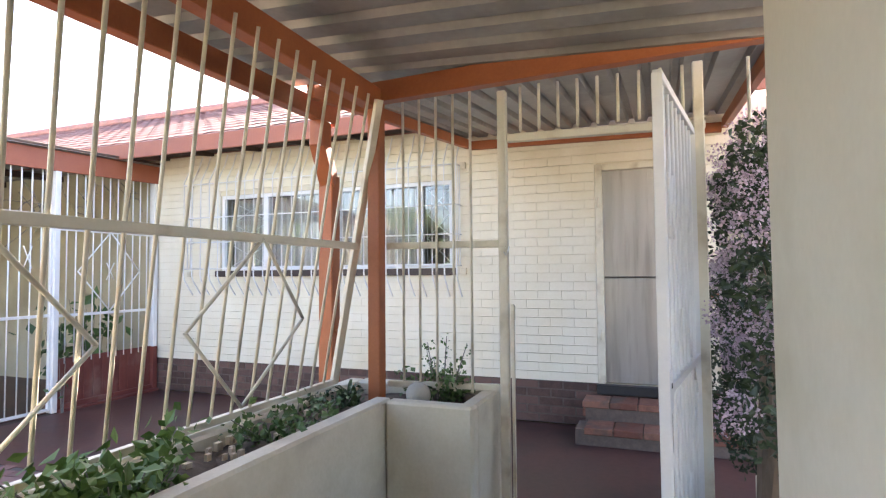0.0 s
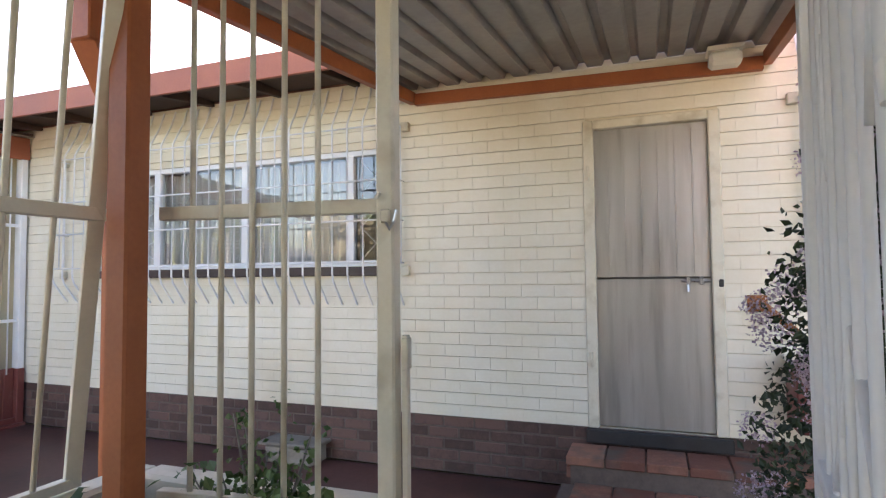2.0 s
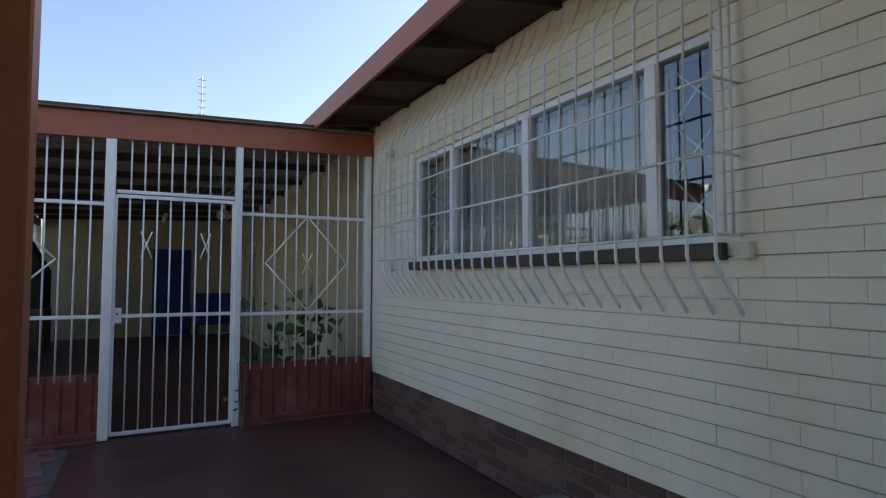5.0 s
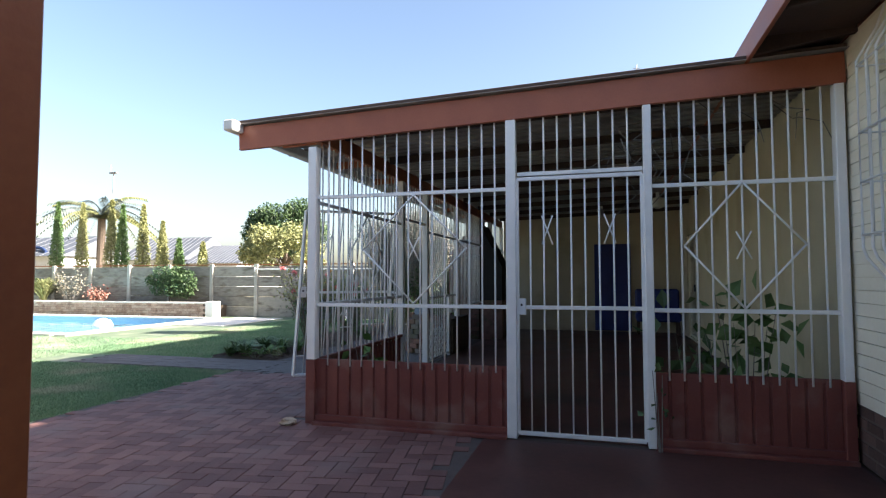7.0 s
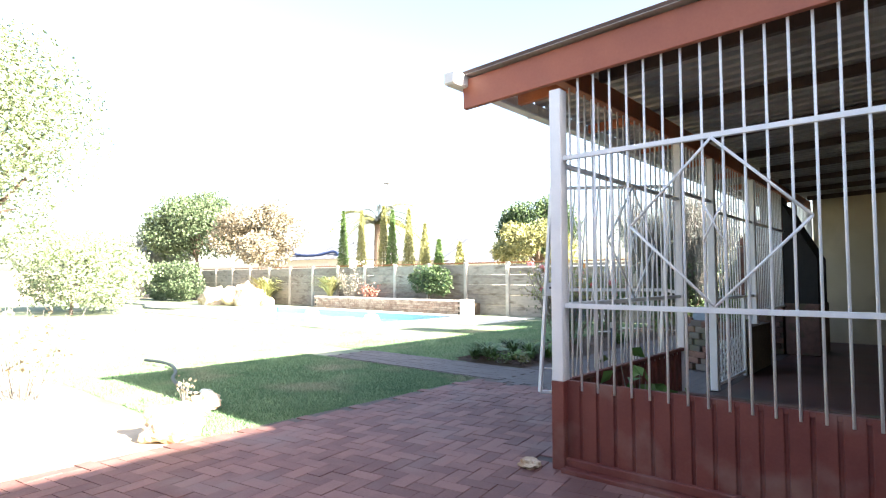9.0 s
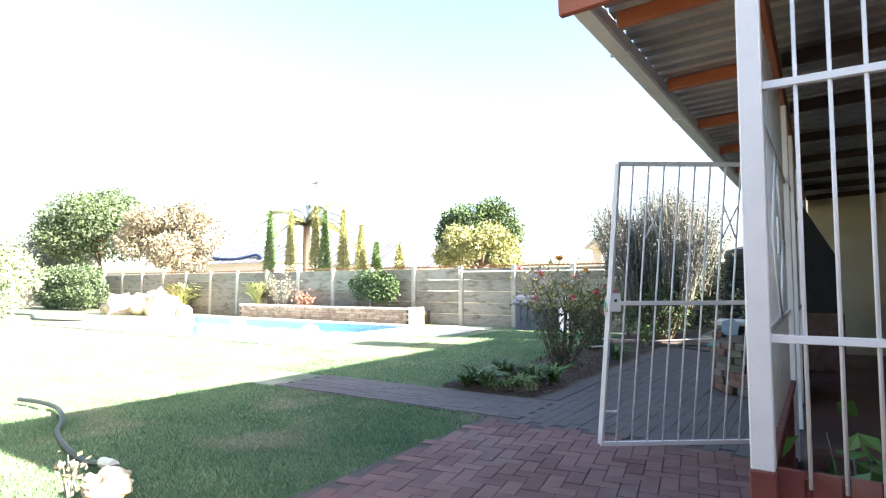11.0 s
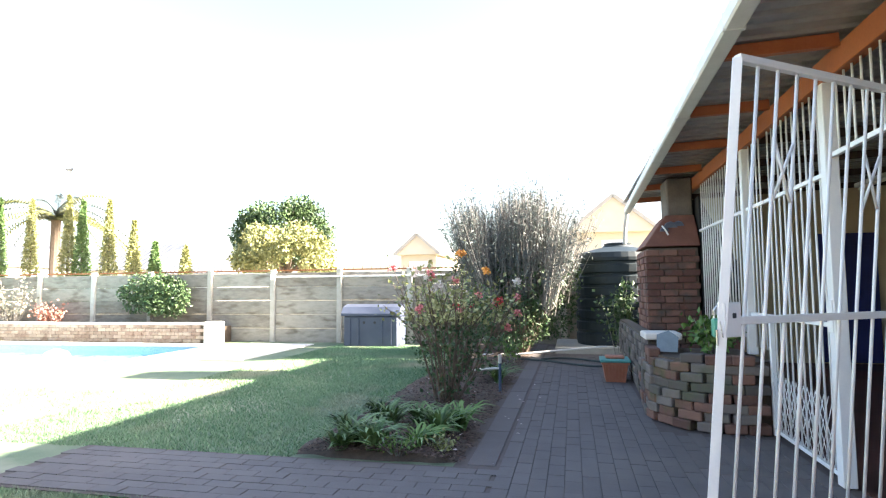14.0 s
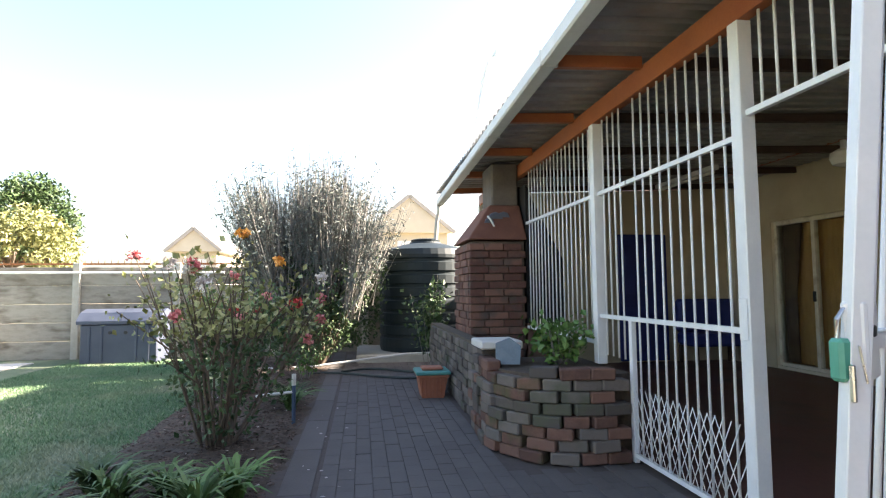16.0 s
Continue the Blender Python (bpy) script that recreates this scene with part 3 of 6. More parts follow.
# ---- cage of burglar bars that stands off the wall
def burglar_cage(y0, y1, z0, z1, n, out=.16):
    g = thing("burglar_bars", (-out, (y0 + y1) / 2, z0), "white welded burglar bars caging the window", "burglar bars", "window bars")
    for z in (z0 + .08, z0 + .40, z0 + .70, z1 - .03):
        bar(g, "rail", (-out, y0, z), (-out, y1, z), .007, WHITE_METAL)
    for y in (y0, y1):
        for z in (z0 + .08, z0 + .40, z0 + .70, z1 - .03):
            bar(g, "return_bar", (-out, y, z), (0, y, z), .006, WHITE_METAL)
        for dx in (.05, .10):
            bar(g, "return_bar", (-dx, y, z0 + .08), (-dx, y, z1 - .03), .006, WHITE_METAL)
    for i in range(n):
        y = y0 + (y1 - y0) * i / (n - 1)
        pts = [(-.0, y, z0 - .24), (-.02, y, z0 - .22), (-out + .02, y, z0 - .06), (-out, y, z0), (-out, y, z1), (-out + .02, y, z1 + .04), (-.05, y, z1 + .20), (.0, y, z1 + .34)]
        key = ("cage", round(z0, 2))
        if key not in ROD_MESHES:
            bm = tube([Vector(p) - Vector((0, y, 0)) for p in pts], .0085, 6)
            me = bpy.data.meshes.new("bar")
            bm.to_mesh(me), bm.free()
            me.materials.append(WHITE_METAL)
            ROD_MESHES[key] = me
        share("bar", ROD_MESHES[key], g, Matrix.Translation((0, y, 0)))
    for y in (y0 - .03, y1 + .03):
        for z in (z0 + .02, z1 - .03):
            part("lug", block(-.05, -.007, y - .03, y + .03, z - .035, z + .035, .004), CREAM_METAL, g)


burglar_cage(-4.16, -.60, 1.44, 2.58, 28)
burglar_cage(-8.7, -6.78, 1.44, 2.5, 17)

# ---- steel-clad back door
door = thing("door_1", (.06, -5.93, .40), "closed aluminium-clad back door in a cream steel frame", "door", kind="structure")
for a, b, c, d in ((-5.57, -5.50, .40, 2.46), (-6.35, -6.28, .40, 2.46), (-6.28, -5.57, 2.40, 2.46)):
    part("door_frame", block(-.015, .10, a, b, c, d, .006), CREAM_METAL, door)
part("leaf_upper", block(.035, .06, -6.28, -5.57, 1.395, 2.40, .003), STEEL, door, "ribbed dull aluminium sheet")
part("leaf_lower", block(.028, .06, -6.28, -5.57, .41, 1.385, .003), STEEL, door, "plain dull aluminium kick sheet")
for i in range(6):
    y = -5.66 - i * .105
    part("rib", block(.029, .0345, y - .004, y + .004, 1.42, 2.37, .001), STEEL, door)
part("bolt", rod((.012, -6.10, 1.37), (.012, -6.33, 1.37), .008, 8), BOLT, door, "bright sliding bolt")
for y in (-6.14, -6.22, -6.29):
    part("bolt_keeper", block(0, .028, y - .012, y + .012, 1.345, 1.395, .003), BOLT, door)
part("bolt_handle", rod((.012, -6.14, 1.37), (-.005, -6.14, 1.30), .006, 6), BOLT, door)
part("padlock", block(-.02, .008, -6.345, -6.315, 1.33, 1.38, .006), BLACK, door, "small dark padlock")
for z in (.85, 2.1):
    part("hinge", rod((-.018, -5.535, z - .05), (-.018, -5.535, z + .05), .009, 8), CREAM_METAL, door)
tagged(part("door_sill", block(-.05, .02, -6.37, -5.49, .31, .395, .006), BLACK), "black painted door sill", "sill", kind="structure")

# steps up to the door, built of brick
steps = thing("back_steps", (-.4, -6.1, 0), "two red face-brick steps below the back door", "steps")
part("step_core", block(-.33, -.055, -6.78, -5.42, .0, .285), BROWN_JOINT, steps)
part("step_core", block(-.63, -.34, -6.83, -5.37, .0, .13), BROWN_JOINT, steps)
for row, (xa, z, y0) in enumerate(((-.34, .30, -6.8), (-.64, .145, -6.85))):
    for i in range(6):
        y = y0 + .235 * i + .117
        WALL_BRICKS.append(("brick", (xa, xa + .30, y - .113, y + .113, z - .055, z), RED_BRICK, steps))
        WALL_BRICKS.append(("brick", (xa + .012, xa + .11, y - .113, y + .113, max(z - .135, 0), z - .065), RED_BRICK, steps))

hr = thing("handrail", (-.06, -6.53, 1.2), "rust brown steel handrail fixed beside the door", "handrail")
part("plate", block(-.02, -.006, -6.58, -6.47, 1.18, 1.28, .003), RUST, hr)
part("rail", tube([(-.02, -6.53, 1.23), (-.09, -6.55, 1.22), (-.7, -6.9, .82), (-.75, -6.93, .0)], .024, 10), RUST, hr)
rb = thing("wall_planter", (-.12, -6.9, .5), "maroon painted timber trough with pale rim", "planter")
part("trough", block(-.30, -.01, -7.6, -6.66, .52, .90, .01), MAROON, rb)
part("rim", block(-.32, -.008, -7.62, -6.64, .90, .93, .005), CREAM_METAL, rb)
part("bracket", block(-.25, -.02, -7.0, -6.95, 0, .52, .005), MAROON, rb)
part("bracket", block(-.25, -.02, -7.45, -7.4, 0, .52, .005), MAROON, rb)

lamp = thing("bulkhead_lamp", (-.2, -6.37, 2.77), "cream bulkhead lamp under the passage roof", "lamp")
part("backplate", block(-.27, -.12, -6.47, -6.27, 2.745, 2.772, .004), CREAM_METAL, lamp)
part("diffuser", block(-.26, -.13, -6.46, -6.28, 2.66, 2.744, .02), LAMP_WHITE, lamp)

cr = thing("concrete_block", (-.12, -3.17, 0), "old pale concrete block lying against the plinth", "block")
part("body", block(-.24, -.02, -3.50, -3.08, -.002, .13, .012), CONCRETE, cr)
part("lid", block(-.26, -.015, -3.54, -3.03, .131, .16, .008), CONCRETE, cr)

# roof of the house: hipped, with tile courses
roof = thing("roof_house", (3, 0, 2.9), "weathered red tiled hip roof with red-brown fascia", "roof", kind="structure")
EAVE_X, EAVE_Z, RIDGE_X, RIDGE_Z, HIP_Y = -.62, 2.98, 3.0, 4.6, -1.8
slope = (RIDGE_Z - EAVE_Z) / (RIDGE_X - EAVE_X)
bm = bmesh.new()
q = [bm.verts.new(c) for c in ((EAVE_X, HIP_Y - 3.6, EAVE_Z - .03), (EAVE_X, 22, EAVE_Z - .03), (RIDGE_X, 22, RIDGE_Z - .03), (RIDGE_X, HIP_Y, RIDGE_Z - .03), (2 * RIDGE_X - EAVE_X, HIP_Y - 3.6, EAVE_Z - .03), (2 * RIDGE_X - EAVE_X, 22, EAVE_Z - .03))]
for ids in ((0, 3, 2, 1), (0, 4, 3), (4, 5, 2, 3)):
    bm.faces.new([q[i] for i in ids])
part("roof_deck", bm, TILE, roof)
tv, tf, near_tiles = [], [], []
for r in range(13):
    x0 = EAVE_X - .03 + r * .285
    x1 = x0 + .33
    if x1 > RIDGE_X + .15:
        break
    z0, z1 = EAVE_Z + (x0 - EAVE_X) * slope + .02, EAVE_Z + (x1 - EAVE_X) * slope + .004
    y_start = HIP_Y - 3.6 + (x0 - EAVE_X) + .1
    i = 0
    while y_start + .25 * i < 9:
        y = y_start + .25 * i
        n = len(tv)
        for k in range(5):
            yy = y + .245 * k / 4
            lift = (.0, .008, .008, .002, .0)[k]
            tv += [(x0, yy, z0 + lift), (x1, yy, z1 + lift)]
        for k in range(4):
            tf.append((n + 2 * k, n + 2 * k + 1, n + 2 * k + 3, n + 2 * k + 2))
        i += 1
raw("roof_tiles", tv, tf, TILE_FAR, roof)["kind"] = "stuff"
part("fascia", block(EAVE_X - .03, EAVE_X, -7, 22, EAVE_Z - .15, EAVE_Z + .03, .004), FASCIA, roof)
part("soffit_board", block(EAVE_X, .0, -5.4, 22, EAVE_Z - .02, EAVE_Z - .005), TIMBER, roof)
for i in range(14):
    y = -5.2 + .72 * i
    part("rafter_end", beam((EAVE_X + .01, y, EAVE_Z - .085), (.01, y, EAVE_Z - .0), .05, .11), TIMBER, roof)
part("ridge_cap", rod((RIDGE_X, HIP_Y, RIDGE_Z + .03), (RIDGE_X, 22, RIDGE_Z + .03), .1, 10), TILE, roof)
part("hip_cap", rod((EAVE_X, HIP_Y - 3.6, EAVE_Z + .05), (RIDGE_X, HIP_Y, RIDGE_Z + .05), .09, 10), TILE, roof)
r2 = thing("roof_wing", (2, -10, 2.9), "red tiled roof of the back wing", "roof", kind="structure")
bm = bmesh.new()
q = [bm.verts.new(c) for c in ((-.62, -14, 2.95), (-.62, -7.2, 2.95), (3, -7.2, 4.5), (3, -14, 4.5), (6.6, -7.2, 2.95), (6.6, -14, 2.95))]
for ids in ((0, 3, 2, 1), (3, 5, 4, 2), (1, 2, 4)):
    bm.faces.new([q[i] for i in ids])
part("roof_deck", bm, TILE, r2)
part("fascia", block(-.65, -.62, -14, -7.2, 2.80, 2.97, .004), ORANGE, r2)
tagged(part("wall_house_outer", block(6.0, 6.25, -13, 22, 0, 2.95), PLASTER), "far outer wall of the house", "wall", kind="structure")
tagged(part("wall_house_far", block(.0, .25, 9.3, 22, 0, 2.95), PLASTER), "plain house wall beyond the veranda", "wall", kind="structure")
# ---------------------------------------------------------------- covered passage
def z_passage(x, y):
    return 2.50 + .10 * (y + 4.7)


def z_link(x, y):
    return 2.66 + .045 * (x + 0.0) / 1.0 * .9


pas = thing("roof_passage", (-5, -5.5, 2.5), "corrugated zinc passage roof on orange-brown timber beams", "roof", kind="structure")
corrugated("zinc_sheet", -9.5, -2.78, -7.2, -3.95, lambda x, y: 2.51 + .05 * (y + 4.7), 'y', ZINC, pas, .2, .03)
corrugated("zinc_sheet", -2.74, -.01, -6.66, -4.15, lambda x, y: 2.835 + .105 * x, 'x', ZINC, pas, .17, .036)
part("beam", beam((-2.84, -4.6, 2.41), (-2.84, -8.0, 2.515), .07, .11), ORANGE, pas)
part("beam", beam((-9.5, -4.68, 2.40), (-2.88, -4.68, 2.365), .07, .12), ORANGE, pas)
part("beam", beam((-9.5, -4.13, 2.41), (-2.40, -4.13, 2.45), .07, .12), ORANGE, pas, "outer beam ending over the cranked post")
part("edge_beam", beam((-2.80, -4.22, 2.50), (-.01, -4.25, 2.765), .05, .09), ORANGE, pas)
part("edge_beam", beam((-2.80, -6.63, 2.50), (-.01, -6.63, 2.745), .05, .09), ORANGE, pas)
part("wall_plate", beam((-.035, -4.28, 2.745), (-.035, -6.60, 2.705), .05, .085), ORANGE, pas)
for x in (-4.9, -7.0):
    part("cross_beam", beam((x, -4.7, 2.46), (x, -7.2, 2.36), .05, .07), ORANGE, pas)
post = thing("passage_post", (-2.86, -4.66, .7), "orange-brown painted square steel post", "post")
part("shaft", block(-2.928, -2.856, -4.727, -4.657, .70, 2.35, .006), ORANGE, post)
op = thing("cranked_post", (-2.42, -4.06, 0), "orange-brown timber post cranked below the outer beam", "post")
part("shaft", block(-2.435, -2.335, -4.135, -4.035, -.004, 2.08, .006), ORANGE, op)
part("crank", beam((-2.385, -4.085, 2.03), (-2.56, -4.12, 2.27), .098, .10), ORANGE, op)
part("head", block(-2.61, -2.51, -4.18, -4.08, 2.23, 2.388, .006), ORANGE, op)
part("bolt", rod((-2.385, -4.155, 1.08), (-2.385, -4.015, 1.08), .018, 8), RUST, op, "rusty bolt head")
sw = tagged(part("wall_passage", block(-9.5, -4.14, -6.55, -6.31, 0, 2.38, .008), PLASTER), "cream plastered passage wall with fine cracks", "wall", kind="structure")
tagged(part("wall_passage_back", block(-9.6, -9.5, -8, -3.9, 0, 2.45), PLASTER), "plain wall closing the passage", "wall", kind="structure")

# raised planter along the passage
pl = thing("raised_planter", (-4.5, -4.6, 0), "cream cement raised planter filled with soil", "planter")
part("inner_wall", block(-9.4, -2.985, -4.825, -4.735, 0, .83, .012), PLANTER_WALL, pl)
part("outer_wall", block(-9.4, -2.52, -4.42, -4.32, 0, .82, .012), PLANTER_WALL, pl)
part("end_wall", block(-3.07, -2.985, -5.27, -4.828, 0, .83, .012), PLANTER_WALL, pl)
part("end_wall", block(-2.982, -2.625, -5.268, -5.185, 0, .828, .012), PLANTER_WALL, pl)
part("end_wall", block(-2.62, -2.52, -5.265, -4.425, 0, .826, .012), PLANTER_WALL, pl)
sv, sf = [], []
for x0, x1, y0, y1 in ((-9.4, -2.6, -4.75, -4.41), (-2.99, -2.6, -5.2, -4.745)):
    nx, ny, n = int((x1 - x0) / .05), int((y1 - y0) / .05), len(sv)
    for i in range(nx + 1):
        for j in range(ny + 1):
            x, y = x0 + (x1 - x0) * i / nx, y0 + (y1 - y0) * j / ny
            sv.append((x, y, .765 + .05 * noise.noise(Vector((x * 5, y * 5, 0)))))
    for i in range(nx):
        for j in range(ny):
            a = n + i * (ny + 1) + j
            sf.append((a, a + ny + 1, a + ny + 2, a + 1))
raw("soil", sv, sf, SOIL, pl)


def tuft(name, x, y, z, n, h, spread, material, label, seed=0, width=.012, category="plant"):
    """Arching strap leaves from one crown."""
    r = random.Random(seed)
    v, f = [], []
    for i in range(n):
        a, l, s = r.uniform(0, math.tau), h * r.uniform(.6, 1.2), spread * r.uniform(.3, 1.1)
        d, side = Vector((math.cos(a), math.sin(a), 0)), Vector((-math.sin(a), math.cos(a), 0))
        base = Vector((x + r.uniform(-.04, .04), y + r.uniform(-.04, .04), z))
        k = len(v)
        for j in range(5):
            u = j / 4
            c = base + d * s * u ** 1.4 + Vector((0, 0, l * (u - .55 * u ** 2.6)))
            wd = width * (1 - u) ** .6 * (1.2 if j else .8) + .0006
            v += [c - side * wd, c + side * wd + Vector((0, 0, wd * .4))]
        for j in range(4):
            f.append((k + 2 * j, k + 2 * j + 1, k + 2 * j + 3, k + 2 * j + 2))
    t = thing(name, (x, y, z), label, category, label)
    raw("foliage", v, f, material, t)
    return t


def herb(name, x, y, z, rx, ry, h, count, size, material, label, seed=0, stems=10, category="plant", flower=None, nflower=0):
    """Low leafy plant: stems, leaves, and flower heads where it has them."""
    r = random.Random(seed)
    t = thing(name, (x, y, z), label, category)
    bm = bmesh.new()
    pts = []
    for i in range(stems):
        a, u = r.uniform(0, math.tau), math.sqrt(r.random())
        top = Vector((x + rx * u * math.cos(a), y + ry * u * math.sin(a), z + h * r.uniform(.55, 1.05)))
        foot = Vector((x + .3 * rx * u * math.cos(a), y + .3 * ry * u * math.sin(a), z - .01))
        rod(foot, top, .006, 4, .002, bm)
        for k in range(max(1, count // stems)):
            s = r.uniform(.2, 1) ** .7
            p = foot.lerp(top, s)
            pts.append((p.x + r.gauss(0, size * .9), p.y + r.gauss(0, size * .9), max(p.z + r.gauss(0, size * .7), z + .005)))
    part("stem_mass", bm, TWIG, t)["kind"] = "stuff"
    v, f = leaves(pts, size, seed=seed, aspect=.7)
    raw("foliage", v, f, material, t)
    if flower:
        for i in range(nflower):
            a, u = r.uniform(0, math.tau), math.sqrt(r.random())
            c = (x + rx * u * math.cos(a), y + ry * u * math.sin(a), z + h * r.uniform(.5, 1.0))
            v, f = leaves(cloud([(*c, .04, .04, .03)], 40, seed + i, .2), .02, seed=seed + i, aspect=.9)
            raw("flower_head", v, f, flower, t)
    return t


herb("planter_weeds", -3.5, -4.62, .74, .35, .16, .15, 380, .035, LEAF_MID, "low green weeds on planter soil", 3)
herb("planter_weeds", -4.35, -4.62, .74, .35, .17, .20, 520, .05, LEAF_BRIGHT, "bright green leafy plant on planter soil", 4)
herb("planter_weeds", -2.73, -4.95, .75, .11, .20, .18, 420, .035, LEAF_MID, "dense green herbs in the planter's end", 5)
herb("planter_weeds", -2.72, -4.98, .78, .08, .16, .36, 130, .022, LEAF_MID, "tall thin flowering weed in the planter", 6, 5)
tuft("planter_grass", -2.98, -4.58, .76, 26, .22, .12, LEAF_DARK, "dark grassy tuft beside the post", 7)
herb("planter_weeds", -3.1, -4.55, .74, .2, .1, .12, 260, .03, LEAF_DARK, "dark green creeping weeds on planter soil", 8)
ball = thing("round_stone", (-2.93, -4.83, .8), "pale round stone lying on the planter soil", "stone")
bm = bmesh.new()
bmesh.ops.create_icosphere(bm, subdivisions=3, radius=.065, matrix=Matrix.Translation((-2.885, -4.92, .83)))
for v_ in bm.verts:
    v_.co += (v_.co - Vector((-2.885, -4.92, .83))) * .12 * noise.noise(v_.co * 14)
part("body", bm, POST_CONC, ball)
peb = []
for i in range(60):
    x, y, s = random.uniform(-4.9, -3.1), random.uniform(-4.71, -4.46), random.uniform(.008, .022)
    peb.append((x, x + s * 1.4, y, y + s, .765, .775 + s))
tagged(many_boxes("planter_pebbles", peb, ROCK), "small pale pebbles scattered on planter soil", "pebbles", kind="stuff")

# leaning side fence with diamonds
fa = thing("side_fence", (-5, -4.4, .83), "cream steel bar fence with diamond pattern leaning on the planter", "fence")


def fpt(x, s):
    return Vector((x - .19 * s, -4.365 - .385 * s, .845 + 1.49 * s))


flat(fa, "bottom_rail", fpt(-8, 0), fpt(-2.76, 0), .03, .03, CREAM_METAL)
flat(fa, "middle_rail", fpt(-8, .50), fpt(-2.76, .50), .035, .035, CREAM_METAL)
flat(fa, "end_post", fpt(-2.78, 0), fpt(-2.78, 1), .04, .03, CREAM_METAL)
for i in range(42):
    x = -2.89 - .118 * i
    bar(fa, "bar", fpt(x, 0), fpt(x, 1), .0075, CREAM_METAL)
for xc in (-3.555, -4.62, -5.7):
    a, b, c, d = fpt(xc - .36, .26), fpt(xc, .5), fpt(xc + .36, .26), fpt(xc, .02)
    for p_, q_ in ((a, b), (b, c), (c, d), (d, a)):
        off = Vector((0, -.015, 0))
        bar(fa, "diamond_bar", p_ + off, q_ + off, .008, CREAM_METAL)

# panel and gate between passage and courtyard
fb = thing("gate_surround", (-2.76, -5.0, .8), "cream steel bar panel and gate frame under the beam", "fence")
flat(fb, "rail", (-2.80, -4.71, 1.59), (-2.72, -5.31, 1.59), .035, .035, CREAM_METAL)
flat(fb, "rail", (-2.80, -4.71, .86), (-2.72, -5.31, .86), .03, .03, CREAM_METAL)
for i in range(5):
    y = -4.80 - .095 * i
    bar(fb, "bar", (-2.79, y, .84), (-2.79, y, 2.40), .0075, CREAM_METAL)
part("gate_post", block(-2.742, -2.698, -5.355, -5.309, -.004, 2.38, .005), CREAM_METAL, fb, "wide cream gate post")
part("gate_stop", block(-2.725, -2.705, -5.381, -5.366, .18, 1.28, .002), CREAM_METAL, fb, "folded steel strike plate")
part("strike_box", block(-2.728, -2.702, -5.384, -5.366, 1.20, 1.275, .003), CREAM_METAL, fb)
part("lintel", beam((-2.722, -5.36, 2.13), (-2.665, -6.225, 2.13), .042, .04), CREAM_METAL, fb)
part("gate_post", block(-2.69, -2.645, -6.285, -6.238, -.004, 2.42, .005), CREAM_METAL, fb, "wide cream gate post")
for i in range(9):
    y = -5.44 - .094 * i
    bar(fb, "bar", (-2.77, y, 2.15), (-2.77, y, 2.38), .0075, CREAM_METAL)
for i in range(9):
    y = -6.46 - .11 * i
    bar(fb, "bar", (-2.77, y, .55), (-2.77, y, 2.38), .0075, CREAM_METAL)
flat(fb, "rail", (-2.77, -6.36, 1.59), (-2.77, -7.4, 1.59), .035, .035, CREAM_METAL)
part("hasp", block(-2.757, -2.743, -5.352, -5.326, 1.545, 1.578, .004), CREAM_METAL, fb, "welded hasp with padlock eye")
part("hasp_chain", tube([(-2.752, -5.34, 1.55), (-2.757, -5.352, 1.53), (-2.752, -5.362, 1.548), (-2.75, -5.368, 1.575)], .004, 6), BOLT, fb)
part("hasp_ring", rod((-2.752, -5.315, 1.605), (-2.752, -5.325, 1.618), .005, 8), CREAM_METAL, fb)


def gate_leaf(name, hinge, free, z0, z1, n, material, label, x_marks=True, lock_z=1.05, lean=(0, 0)):
    """A barred gate leaf from the hinge to its free edge."""
    h, fr = Vector((*hinge, 0)), Vector((*free, 0))
    g = thing(name, (*hinge, z0), label, "gate")
    slide = Vector((*lean, 0))
    at = lambda u, z: h.lerp(fr, u) + slide * ((z1 - z) / (z1 - z0)) + Vector((0, 0, z))
    flat(g, "hinge_stile", at(.0, z0), at(.0, z1), .03, .035, material)
    flat(g, "lock_stile", at(1, z0), at(1, z1), .03, .035, material)
    flat(g, "top_rail", at(0, z1), at(1, z1), .03, .03, material)
    flat(g, "bottom_rail", at(0, z0), at(1, z0), .03, .03, material)
    flat(g, "lock_rail", at(0, lock_z), at(1, lock_z), .03, .03, material)
    for i in range(1, n):
        bar(g, "bar", at(i / n, z0), at(i / n, z1), .007, material)
    if x_marks:
        for u in (.25, .75):
            for s in (-1, 1):
                bar(g, "cross_bar", at(u - s * .045, z1 - .53), at(u + s * .045, z1 - .30), .006, material)
    lk = part("lock_box", beam(at(.93, lock_z + .005), at(1.01, lock_z + .005), .036, .13), material, g, "white steel lock box")
    part("keyhole", beam(at(.955, lock_z + .02), at(.975, lock_z + .02), .040, .022), BLACK, lk)
    part("hinge", rod(at(-.02, z0 + .3), at(-.02, z0 + .42), .014, 8), material, g)
    part("hinge", rod(at(-.02, z1 - .42), at(-.02, z1 - .3), .014, 8), material, g)
    return g, at


pg, at = gate_leaf("passage_gate", (-2.675, -6.228), (-3.58, -6.086), .06, 2.09, 9, WHITE_METAL, "open white barred steel gate of the passage", True)
for u0, za, u1, zb in ((.05, .9, .5, 1.35), (.5, 1.35, .95, .9), (.05, .9, .5, .45), (.5, .45, .95, .9)):
    bar(pg, "diamond_bar", at(u0, za), at(u1, zb), .007, WHITE_METAL)

